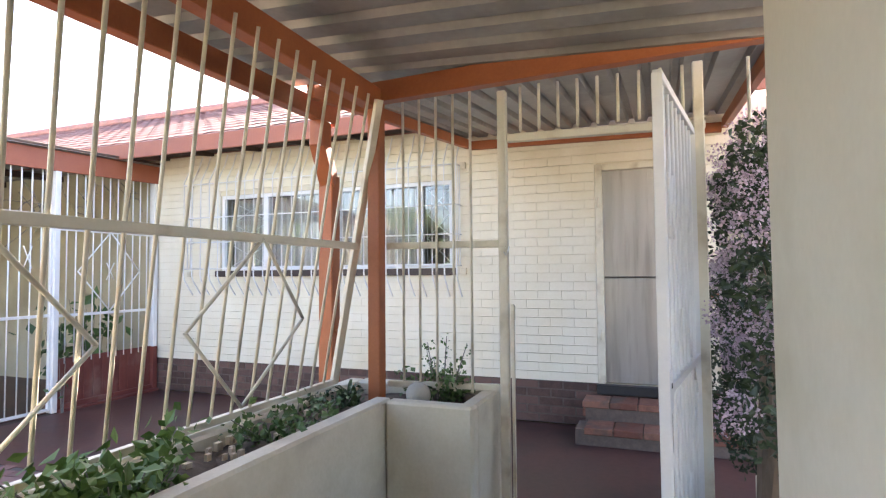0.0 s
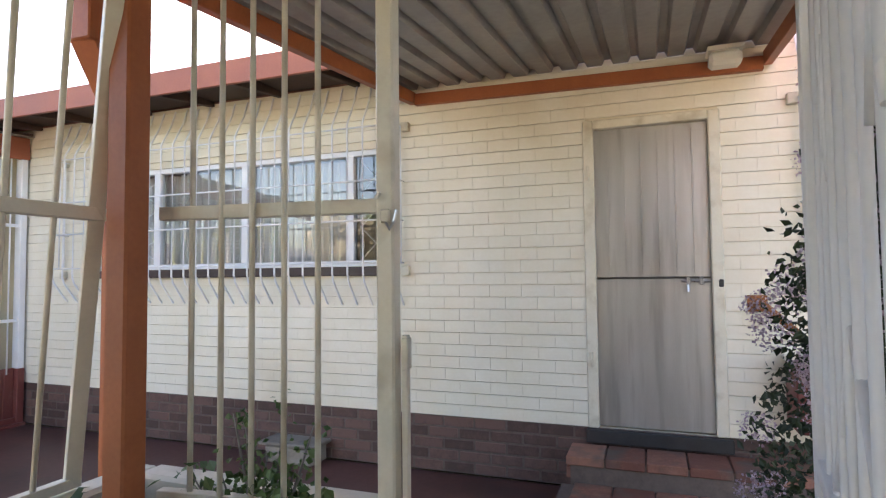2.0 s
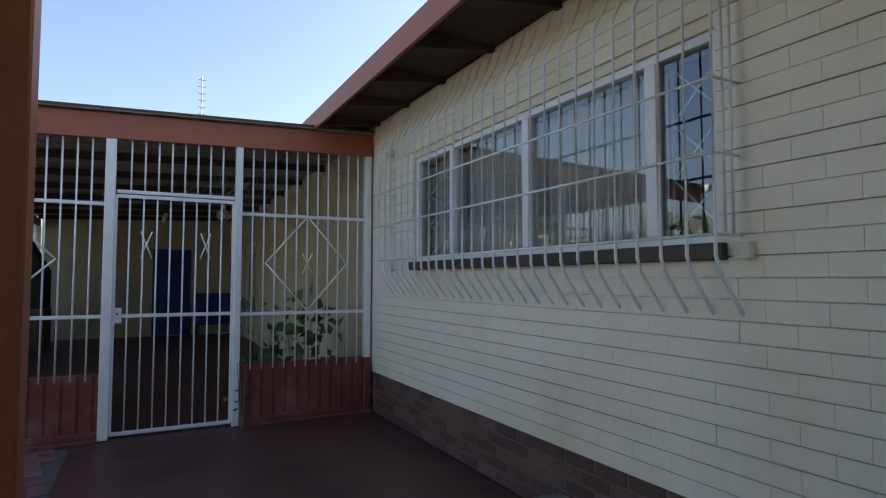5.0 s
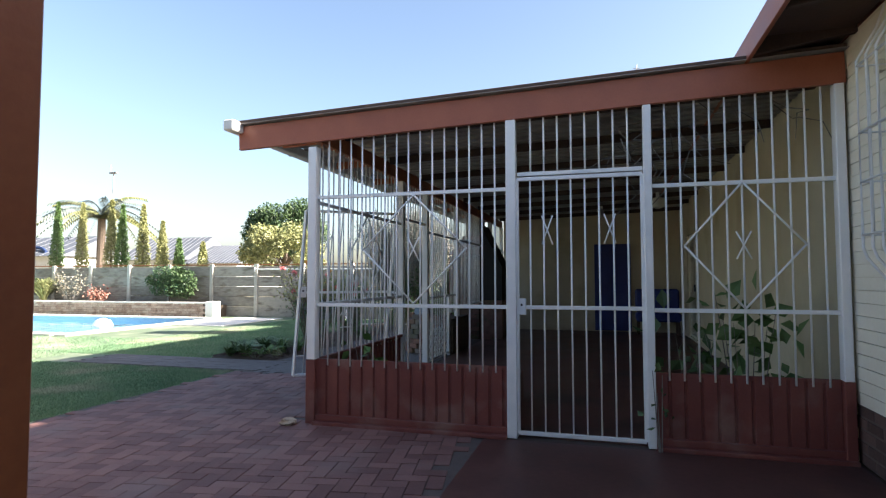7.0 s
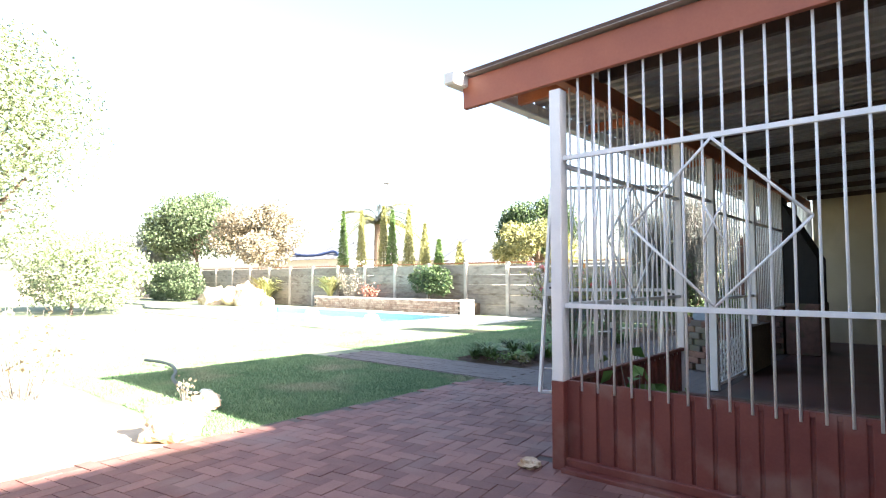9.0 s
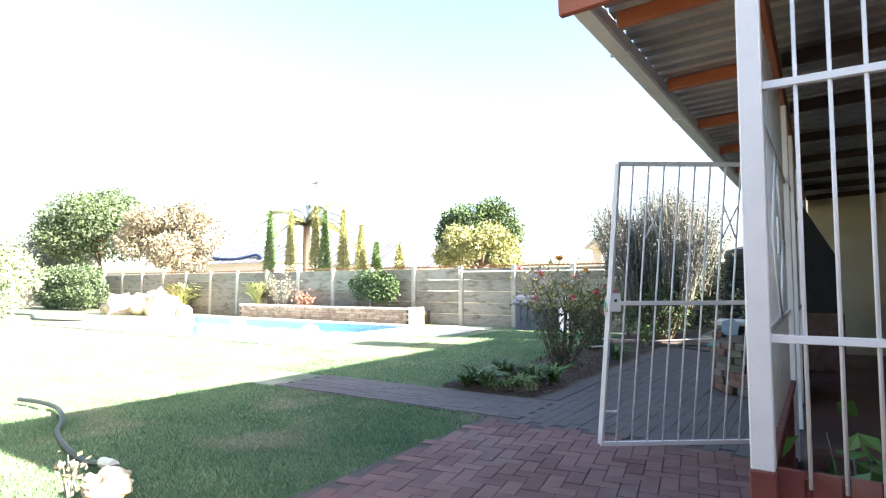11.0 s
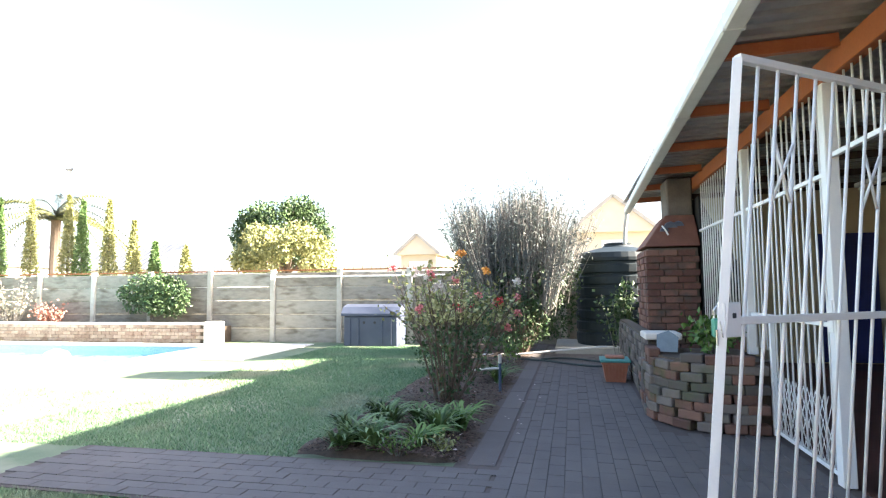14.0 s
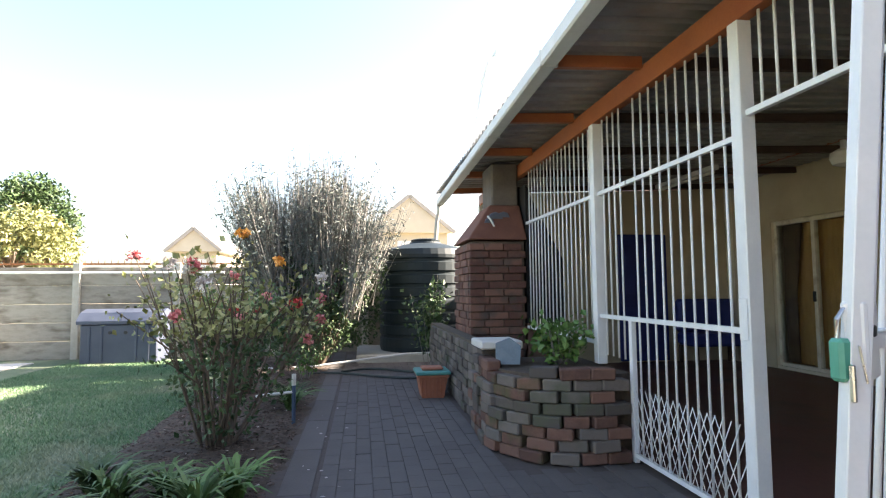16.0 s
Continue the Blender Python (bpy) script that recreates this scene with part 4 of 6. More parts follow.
# lilac bush beside the gate, growing over a low wall
lw = tagged(part("wall_low", block(-4.1, -2.9, -6.62, -6.42, 0, .62, .01), PLANTER_WALL), "low white cement wall below the bush", "wall", kind="structure")
lb = thing("lilac_bush", (-2.8, -6.8, 0), "lilac flowering bush with dark leaves and bare branches", "bush")
bm = bmesh.new()
r = random.Random(9)
tips = []
for i in range(26):
    a = Vector((-2.8 + r.uniform(-.3, .3), -6.8 + r.uniform(-.1, .1), 0))
    b = a + Vector((r.uniform(-.7, .9), r.uniform(-.1, .4), r.uniform(.9, 1.4)))
    c = b + Vector((r.uniform(-.3, .4), r.uniform(-.05, .1), r.uniform(.2, .9)))
    c.y = min(c.y, -6.4)
    b.y = min(b.y, -6.45)
    rod(a, b, .016, 5, .009, bm), rod(b, c, .009, 5, .003, bm)
    tips.append(c)
rod((-3.38, -6.40, 0), (-3.30, -6.43, .62), .075, 9, .06, bm), rod((-3.30, -6.43, .6), (-3.1, -6.46, 1.25), .06, 8, .03, bm), rod((-3.30, -6.43, .6), (-3.5, -6.47, 1.3), .05, 8, .025, bm)
part("branch_mass", bm, BARK, lb)["kind"] = "stuff"
lumps = [(-2.5, -6.44, 1.25, .3, .14, .35), (-2.45, -6.44, 1.75, .3, .14, .3), (-2.4, -6.44, .75, .3, .12, .3), (-3.6, -6.45, 1.05, .24, .17, .28), (-3.45, -6.45, 1.5, .28, .18, .35), (-3.3, -6.45, 1.8, .22, .16, .2), (-3.1, -6.44, 1.3, .25, .15, .3), (-2.95, -6.45, 1.75, .25, .15, .3), (-2.5, -6.55, 1.75, .35, .2, .45), (-2.1, -6.55, 1.25, .35, .2, .5), (-2.3, -6.55, .8, .35, .2, .35), (-1.7, -6.5, 1.3, .28, .2, .4), (-1.55, -6.42, .75, .25, .18, .38), (-2.85, -6.5, .85, .3, .15, .3), (-1.9, -6.6, 1.75, .25, .2, .3)]
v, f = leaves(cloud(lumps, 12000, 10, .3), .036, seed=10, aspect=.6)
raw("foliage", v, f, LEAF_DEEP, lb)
fp = [p_ for p_ in cloud(lumps, 150, 11, .9) if p_[2] > 1.0 or p_[0] > -2.2]
for i, p_ in enumerate(fp):
    v, f = leaves(cloud([(*p_, .10, .075, .07)], 240, 20 + i, .4), .0125, seed=20 + i, aspect=.9)
    raw("flower_cluster", v, f, LILAC, lb)

# ---------------------------------------------------------------- veranda
ver = thing("veranda_roof", (-2.4, 4, 2.6), "corrugated zinc veranda roof with red-brown fascia and gutter", "roof", kind="structure")
zv = lambda x, y: 2.86 + .035 * x
corrugated("zinc_sheet", -4.86, -.01, -.10, 9.6, zv, 'x', ZINC, ver, .16, .035)
part("fascia", beam((-4.92, -.03, 2.565), (-.02, -.03, 2.735), .04, .22), FASCIA, ver)
part("flashing", beam((-4.94, -.045, 2.705), (-.02, -.045, 2.875), .09, .03), TIMBER, ver, "dark bent zinc flashing")
part("front_beam", beam((-4.16, .0, 2.575), (-4.16, 9.5, 2.575), .07, .15), ORANGE, ver)
for i in range(8):
    y = .55 + 1.22 * i
    part("purlin_end", beam((-4.82, y, zv(-4.82, y) - .05), (-4.2, y, zv(-4.2, y) - .05), .05, .08), ORANGE, ver)
    # Same purlin under the roof, with the veranda's shade put into its darker colour.
    part("purlin", beam((-4.12, y, zv(-4.12, y) - .05), (-.02, y, zv(0, y) - .05), .05, .08), TIMBER, ver)
gut = part("gutter", beam((-4.93, -.2, 2.66), (-4.78, 9.75, 2.57), .11, .10, .012), GUTTER, ver, "pale painted square gutter")
for i in range(6):
    part("gutter_joint", beam((-4.913 + .024 * i, .9 + 1.6 * i, 2.65 - .0145 * i), (-4.913 + .024 * i, .93 + 1.6 * i, 2.65 - .0145 * i), .118, .108, .004), GUTTER, gut)
part("downpipe", tube([(-4.80, 9.7, 2.52), (-4.80, 9.72, 2.44), (-4.82, 9.8, 2.3), (-4.83, 9.9, 2.0)], .035, 8), GUTTER, ver)
end_wall = block(-4.1, -.006, 9.5, 9.62, 0, 2.5)
for v_ in end_wall.verts:
    if v_.co.z > 1:
        v_.co.z = zv(v_.co.x, 9.5) - .03
tagged(part("wall_veranda_end", end_wall, TAN_PLASTER), "cream plastered end wall of the veranda", "wall", kind="structure")


def xmark(parent, c, d, h=.1, wdt=.05):
    c, d = Vector(c), Vector(d)
    for s in (-1, 1):
        bar(parent, "cross_bar", c - d * s * wdt + Vector((0, 0, -h)), c + d * s * wdt + Vector((0, 0, h)), .006, WHITE_METAL)


def screen(name, p, q, z0, z1, rails, n, label, diamond=None, top=None):
    """A barred screen between two feet p and q."""
    p, q = Vector((*p, 0)), Vector((*q, 0))
    s = thing(name, (p + q) / 2 + Vector((0, 0, z0)), label, "screen")
    at = lambda u, z: p.lerp(q, u) + Vector((0, 0, z))
    for z in rails:
        flat(s, "rail", at(0, z), at(1, z), .03, .03, WHITE_METAL)
    for i in range(1, n):
        ztop = top(at(i / n, 0)) if top else z1
        bar(s, "bar", at(i / n, z0), at(i / n, round(ztop, 2)), .0075, WHITE_METAL)
    nrm = (q - p).normalized().cross(Vector((0, 0, 1))) * .018
    if diamond:
        u, hw, zc, hh = diamond
        ln = (q - p).length
        pts = [at(u - hw / ln, zc) + nrm, at(u, zc + hh) + nrm, at(u + hw / ln, zc) + nrm, at(u, zc - hh) + nrm]
        for a, b in zip(pts, pts[1:] + pts[:1]):
            bar(s, "diamond_bar", a, b, .008, WHITE_METAL)
        xmark(s, at(u, zc) + nrm, (q - p).normalized())
    return s, at


top_line = lambda c: zv(c.x, 0) - .20
screen("veranda_screen", (-4.12, 0), (-2.41, 0), .50, 2.5, (1.03, 1.985), 16, "white steel bar screen with diamond over the maroon panel", (.53, .46, 1.51, .46), top_line)
screen("veranda_screen", (-1.31, 0), (-.06, 0), .50, 2.6, (1.02, 1.96), 12, "white steel bar screen with diamond near the house corner", (.5, .40, 1.5, .46), top_line)
ov, at = screen("overgate_screen", (-2.33, 0), (-1.37, 0), 2.1, 2.6, (2.10,), 9, "white steel bars above the veranda side gate", None, top_line)
vg, at = gate_leaf("veranda_side_gate", (-1.375, 0), (-2.335, 0), .04, 2.06, 9, WHITE_METAL, "closed white barred steel gate with cross ornaments", True, 1.03)
for nm, x0, x1, zt in (("veranda_post", -4.20, -4.12, 2.44), ("veranda_post", -2.42, -2.34, 2.55), ("veranda_post", -1.365, -1.305, 2.6), ("veranda_post", -.09, -.03, 2.64)):
    low = 0 if nm and x0 in (-2.42, -1.365) else .55
    t = thing(nm, ((x0 + x1) / 2, 0, 0), "white painted square steel veranda post", "post", "veranda posts")
    part("shaft", block(x0, x1, -.045, .045, low, zt, .005), WHITE_METAL, t)
    if low:
        part("foot", block(x0 - .004, x1 + .004, -.049, .049, -.004, low, .005), MAROON, t, "maroon painted lower end")


def clad(name, p, q, label):
    """Low corrugated sheet panel, painted maroon, with bottom and top rails."""
    p, q = Vector((*p, 0)), Vector((*q, 0))
    t = thing(name, (p + q) / 2, label, "panel")
    d = (q - p).normalized()
    n = Vector((d.y, -d.x, 0))
    ln, v, s, prof = (q - p).length, [], 0, []
    while s < ln:
        prof += [(s, 0), (s + .085, 0), (s + .092, -.012), (s + .105, -.012), (s + .112, 0)]
        s += .112
    for a, b in prof:
        c = p + d * min(a, ln) + n * b
        v += [tuple(c + Vector((0, 0, .02))), tuple(c + Vector((0, 0, .555)))]
    ob = raw("sheet", v, [(2 * i, 2 * i + 2, 2 * i + 3, 2 * i + 1) for i in range(len(prof) - 1)], MAROON, t)
    ob.modifiers.new("thickness", 'SOLIDIFY').thickness = .006
    part("bottom_rail", beam(p + n * .01 + Vector((0, 0, .05)), q + n * .01 + Vector((0, 0, .05)), .045, .05), MAROON, t)
    part("kick_kerb", beam(p + n * .03 + Vector((0, 0, .01)), q + n * .03 + Vector((0, 0, .01)), .12, .03), MAROON, t)
    part("back_rail", beam(p - n * .02 + Vector((0, 0, .54)), q - n * .02 + Vector((0, 0, .54)), .03, .03), MAROON, t)


clad("cladding_panel", (-4.12, 0), (-2.42, 0), "maroon painted corrugated sheet panel with peeling spots")
clad("cladding_panel", (-1.305, 0), (-.03, 0), "maroon painted corrugated sheet panel at the house corner")
clad("cladding_panel", (-4.16, 2.26), (-4.16, .05), "maroon painted corrugated sheet panel of the veranda front")

# front of the veranda
FT = 2.5
screen("front_screen", (-4.16, .05), (-4.16, 2.24), .50, FT, (1.03, 1.95), 20, "white steel bar screen of the veranda front", (.5, .46, 1.49, .44))
screen("front_screen", (-4.16, 2.31), (-4.16, 3.25), 2.03, FT, (2.03,), 9, "white steel bars above the front gateway")
s4, at4 = screen("front_screen", (-4.16, 3.33), (-4.16, 4.53), .05, FT, (.05, .97, 1.93), 11, "white steel bar screen with diamond mesh at its foot")
screen("front_screen", (-4.16, 4.55), (-4.16, 5.03), .68, FT, (.97, 1.93), 5, "white steel bar screen over the brick planter")
screen("front_screen", (-4.16, 5.11), (-4.16, 7.02), .74, FT, (.76, 1.93), 18, "white steel bar screen beside the brick fireplace")
screen("front_screen", (-4.16, 8.05), (-4.16, 9.5), .74, FT, (.76, 1.93), 12, "white steel bar screen beyond the brick fireplace")
flat(s4, "jamb", (-4.16, 4.53, .0), (-4.16, 4.53, .98), .035, .045, WHITE_METAL)
for i in range(17):
    y = 3.36 + .068 * i
    for sgn in (-1, 1):
        y1 = y + sgn * .24
        u = 1.0
        if y1 > 4.52:
            u = (4.52 - y) / (y1 - y)
        if y1 < 3.34:
            u = (3.34 - y) / (y1 - y)
        bar(s4, "mesh_wire", (-4.175, y, .07), (-4.175, y + (y1 - y) * u, .07 + .44 * u), .0028, WHITE_METAL)
for y in (2.27, 3.29, 5.07, 8.03, 9.5):
    t = thing("veranda_post", (-4.16, y, 0), "white painted square steel veranda post", "post", "veranda posts")
    low = 0 if y < 4 else (.6 if y < 6 else 0)
    part("shaft", block(-4.20, -4.12, y - .04, y + .04, low, FT, .005), WHITE_METAL, t)
    if y == 3.29:
        part("strike_plate", block(-4.207, -4.20, y - .03, y + .03, .93, 1.13, .002), WHITE_METAL, t)
fg, at = gate_leaf("front_gate", (-4.225, 2.24), (-5.134, 1.582), .09, 2.08, 10, WHITE_METAL, "open white barred steel gate with cross ornaments and padlock", True, 1.09, (-.175, .035))
for z in (.16, 1.09, 1.98):
    q_ = at(0, z)
    part("hinge_arm", beam(q_, (-4.205, 2.262, z - .02), .025, .03), WHITE_METAL, fg)
flat(fg, "short_rail", at(.9, .32), at(1, .32), .015, .015, WHITE_METAL)
pk = thing("padlock", (-5.225, 1.600, 1.0), "padlock in a green cover with keys hanging from the gate", "padlock")
part("shackle", tube([(-5.225, 1.605, 1.13), (-5.235, 1.605, 1.15), (-5.250, 1.605, 1.13), (-5.250, 1.605, 1.10)], .004, 8), BOLT, pk)
part("body", block(-5.258, -5.222, 1.590, 1.620, 1.03, 1.10, .006), PADLOCK, pk)
part("key", block(-5.250, -5.243, 1.578, 1.588, 1.0, 1.06, .002), BOLT, pk)
part("key", beam((-5.235, 1.580, 1.09), (-5.228, 1.575, 1.03), .008, .003, .001), BOLT, pk)

# inside the veranda
sd = thing("sliding_door", (.1, 7.7, .05), "sliding glass door with a grey curtain drawn aside", "door", kind="structure")
for a, b, c, d in ((6.98, 7.03, .05, 2.14), (8.39, 8.44, .05, 2.14), (7.03, 8.39, 2.08, 2.14), (7.03, 8.39, .04, .09), (7.68, 7.74, .09, 2.08)):
    part("door_frame", block(.05, .12, a, b, c, d, .004), CREAM_METAL, sd)
for a, b in ((7.03, 7.68), (7.74, 8.39)):
    raw("pane", [(.087, a, .09), (.087, a, 2.08), (.087, b, 2.08), (.087, b, .09)], [(0, 1, 2, 3)], DOOR_GLASS, sd).visible_shadow = False
part("handle", block(.02, .05, 7.69, 7.73, .98, 1.12, .006), BLACK, sd)
cu = thing("door_curtain", (.2, 8.2, .1), "brown drape gathered behind the sliding door", "curtain")
v = []
for i in range(40):
    y, x = 8.38 - .006 * i, .15 + .02 * math.sin(i * 1.1)
    v += [(x, y, .1), (x, y + .06 * math.sin(i * .08), 1.0), (x, y - .004 * i, 2.1)]
raw("cloth", v, [(3 * i + k, 3 * i + 3 + k, 3 * i + 4 + k, 3 * i + 1 + k) for i in range(39) for k in (0, 1)], DRAPE, cu)
# Added ochre cloth that catches daylight, standing in for the warm-lit room.
oc = thing("ochre_backdrop", (.24, 7.6, .1), "ochre cloth added behind the sliding door in place of the warm-lit room", "curtain")
v = []
for i in range(140):
    y, x = 7.05 + .0093 * i, .215 + .018 * math.sin(i * .7) + .006 * math.sin(i * .23)
    v += [(x, y, .09), (x, y, 2.08)]
raw("cloth", v, [(2 * i, 2 * i + 2, 2 * i + 3, 2 * i + 1) for i in range(139)], OCHRE_CLOTH, oc)
bd = thing("door_2", (-1.5, 9.49, 0), "closed blue painted door in the veranda end wall", "door", kind="structure")
part("door_leaf", block(-1.92, -1.1, 9.45, 9.497, .02, 2.05, .006), BLUE, bd)
for z0, z1 in ((.2, .9), (1.1, 1.85)):
    part("door_panel", block(-1.82, -1.2, 9.44, 9.45, z0, z1, .004), BLUE, bd)
so = thing("blue_bench", (-.55, 9.1, 0), "blue upholstered bench against the end wall", "bench")
part("seat", block(-1.02, -.08, 8.85, 9.38, .28, .48, .04), BLUE, so)
part("backrest", block(-1.02, -.08, 9.26, 9.42, .48, 1.0, .04), BLUE, so)
for x in (-.97, -.13):
    for y in (8.9, 9.33):
        part("leg", block(x - .025, x + .025, y - .025, y + .025, 0, .28, .004), TIMBER, so)
fl = thing("fluorescent_lamp", (-1.74, 7.8, 2.55), "unlit fluorescent tube lamp under the veranda roof", "lamp")
part("housing", block(-1.78, -1.70, 7.1, 8.5, 2.62, 2.68, .006), GUTTER, fl)
part("tube", rod((-1.74, 7.15, 2.595), (-1.74, 8.45, 2.595), .018, 10), LAMP_WHITE, fl)
rl = thing("ceiling_lamp", (-.74, 6.3, 2.6), "round unlit opal lamp under the veranda roof", "lamp")
part("shade", lathe([(.03, 2.50), (.11, 2.53), (.14, 2.60), (.13, 2.66), (.06, 2.70)], (-.74, 6.3, 0)), LAMP_WHITE, rl)
part("mount", rod((-.74, 6.3, 2.70), (-.74, 6.3, 2.80), .03, 8), GUTTER, rl)
kb = thing("indoor_bed", (-3.3, .9, 0), "low brick-edged bed with dark soil inside the screen", "planter")
part("edge", block(-4.05, -2.55, 1.35, 1.46, 0, .30, .012), OLD_BRICK, kb)
part("edge", block(-2.62, -2.50, .12, 1.47, 0, .29, .012), OLD_BRICK, kb)
part("soil", block(-4.06, -2.62, .12, 1.35, .0, .22, .01), SOIL, kb)
herb("bed_plant", -3.85, .5, .2, .12, .12, .42, 40, .13, LEAF_BRIGHT, "broad green leaves behind the screen", 31, 6)
herb("geranium", -.6, .42, .0, .42, .16, 1.35, 85, .15, LEAF_MID, "tall geranium with round leaves behind the screen", 32, 9)
herb("geranium", -.95, .45, .0, .18, .14, .95, 34, .13, LEAF_DARK, "dark geranium with round leaves behind the screen", 33, 5)
herb("gate_creeper", -1.28, -.09, .0, .07, .04, .6, 16, .06, LEAF_DARK, "thin dark creeper at the gate post", 34, 3)
bv = thing("dry_creeper", (-1.0, .2, 2.0), "dry leafless creeper hanging under the veranda roof", "creeper")
bm = bmesh.new()
r = random.Random(4)
for i in range(14):
    a = Vector((r.uniform(-1.6, -.3), r.uniform(.08, .3), r.uniform(2.3, 2.66)))
    for k in range(4):
        b = a + Vector((r.uniform(-.2, .2), r.uniform(-.03, .05), r.uniform(-.2, .05)))
        rod(a, b, .005, 4, .003, bm)
        a = b
part("stem_mass", bm, TWIG, bv)["kind"] = "stuff"
# ---------------------------------------------------------------- fireplace and brick planter
br = thing("brick_fireplace", (-4.55, 7.5, 0), "outdoor red-brick fireplace with plaster hood and white chimney", "fireplace")
part("core", block(-4.80, -4.20, 7.02, 7.98, 0, 1.72), EARTH_JOINT, br)
hood = bmesh.new()
lo = [hood.verts.new(c) for c in ((-4.85, 6.98, 1.74), (-4.17, 6.98, 1.74), (-4.17, 8.02, 1.74), (-4.85, 8.02, 1.74))]
hi = [hood.verts.new(c) for c in ((-4.55, 7.2, 2.16), (-4.19, 7.2, 2.16), (-4.19, 7.75, 2.16), (-4.55, 7.75, 2.16))]
for i in range(4):
    hood.faces.new((lo[i], lo[(i + 1) % 4], hi[(i + 1) % 4], hi[i]))
hood.faces.new(lo[::-1]), hood.faces.new(hi)
bmesh.ops.bevel(hood, geom=hood.edges[:], offset=.012, segments=1, affect='EDGES')
hd = part("hood", hood, HOOD, br, "brick-red plastered tapering hood")
for i, (x, z, s) in enumerate(((-4.50, 1.98, .085), (-4.40, 2.0, .07), (-4.58, 1.93, .06))):
    y = 7.0 + .22 * (z - 1.74) / .42 * 1.0
    bm = rod((x, y - .012, z), (x, y + .02, z + .012), s, 9)
    part("metal_patch", bm, PATCH, hd)
inner = bmesh.new()
side = [(-4.165, .80), (-3.72, .80), (-3.72, 1.50), (-3.98, 2.0), (-4.165, 2.38)]
f0, f1 = ([inner.verts.new((x, y, z)) for x, z in side] for y in (7.05, 7.95))
inner.faces.new(f0), inner.faces.new(f1[::-1])
for i in range(5):
    inner.faces.new((f0[i], f1[i], f1[(i + 1) % 5], f0[(i + 1) % 5]))
bmesh.ops.recalc_face_normals(inner, faces=inner.faces)
part("inner_hood", inner, SOOT, br, "soot-blackened hood facing the veranda")
part("hearth_base", block(-4.165, -3.70, 7.03, 7.97, .002, .80, .012), OLD_BRICK, br)
part("damper_handle", tube([(-4.62, 6.99, 2.0), (-4.60, 6.94, 1.96), (-4.56, 6.93, 1.88)], .011, 7), GUTTER, br)
part("flue", block(-4.52, -4.20, 7.22, 7.72, 2.15, 2.66, .02), CEMENT_FLUE, br)
ch = bmesh.new()
lo = [ch.verts.new(c) for c in ((-4.78, 7.2, 2.74), (-3.55, 7.2, 2.76), (-3.55, 8.1, 2.76), (-4.62, 8.1, 2.76))]
mi = [ch.verts.new(c) for c in ((-4.52, 7.25, 3.95), (-3.65, 7.25, 3.95), (-3.65, 8.0, 3.95), (-4.45, 8.0, 3.95))]
for i in range(4):
    ch.faces.new((lo[i], lo[(i + 1) % 4], mi[(i + 1) % 4], mi[i]))
ch.faces.new(lo[::-1]), ch.faces.new(mi)
part("chimney", ch, WHITEWASH, br, "white plastered tapering chimney above the roof")
part("chimney_cap", block(-4.42, -4.2, 7.3, 7.95, 3.952, 4.08, .01), WHITEWASH, br)
for r_ in range(20):
    z = .085 * r_
    off = .055 if r_ % 2 else 0
    m = OLD_BRICK if r_ < 8 else HEARTH_BRICK
    for i in range(3):
        a = -4.83 + .22 * i - off
        b = min(a + .213, -4.19)
        a = max(a, -4.83)
        if b - a > .04:
            jt = random.uniform(-.012, .012)
            WALL_BRICKS.append(("brick", (a, b, 6.985 + jt, 7.06, z + .004, z + .08), m, br))
    for i in range(5):
        a = 7.0 + .22 * i - off
        b = min(a + .213, 8.0)
        a = max(a, 7.065)
        if b - a > .04:
            jt = random.uniform(-.012, .012)
            WALL_BRICKS.append(("brick", (-4.835 + jt, -4.75, a, b, z + .004, z + .08), m, br))

lwall = thing("low_brick_wall", (-4.95, 7.2, 0), "low grey brick wall with pale coping beside the path", "wall")
part("core", block(-5.0, -4.86, 5.75, 9.2, 0, .70), EARTH_JOINT, lwall)
part("coping_slab", block(-5.07, -4.72, 5.3, 5.72, .70, .765, .012), COPING, lwall)
for r_ in range(8):
    for i in range(16):
        a = 5.6 + .225 * i - (.11 if r_ % 2 else 0)
        jt = random.uniform(-.014, .014)
        WALL_BRICKS.append(("stone_brick", (-5.03 + jt, -4.90, a, a + .217, .085 * r_ + .005, .085 * r_ + .08), STONE_BRICK, lwall))

bp = thing("brick_planter", (-4.6, 5.2, 0), "round planter of mossy reclaimed bricks", "planter")
arc = [(-4.17, 4.60)]
for i in range(13):
    a = math.pi * (1.5 - .5 * i / 12)
    arc.append((-4.42 + .58 * math.cos(a), 5.16 + .58 * math.sin(a)))
arc += [(-5.0, 5.75)]
bm = bmesh.new()
fv = []
for z in (0, .58):
    fv.append([bm.verts.new((x, y, z)) for x, y in [(-4.12, 4.66)] + [(x + .015, y + .015) for x, y in arc[1:-1]] + [(-4.93, 5.75), (-4.12, 5.75)]])
n = len(fv[0])
for i in range(n):
    bm.faces.new((fv[0][i], fv[0][(i + 1) % n], fv[1][(i + 1) % n], fv[1][i]))
bm.faces.new(fv[1])
part("soil", bm, SOIL, bp)
length = [0]
for p_, q_ in zip(arc, arc[1:]):
    length.append(length[-1] + math.dist(p_, q_))


def on_arc(s):
    for i in range(len(arc) - 1):
        if s <= length[i + 1] or i == len(arc) - 2:
            u = (s - length[i]) / (length[i + 1] - length[i])
            x = arc[i][0] + (arc[i + 1][0] - arc[i][0]) * u
            y = arc[i][1] + (arc[i + 1][1] - arc[i][1]) * u
            return x, y, math.degrees(math.atan2(arc[i + 1][1] - arc[i][1], arc[i + 1][0] - arc[i][0]))


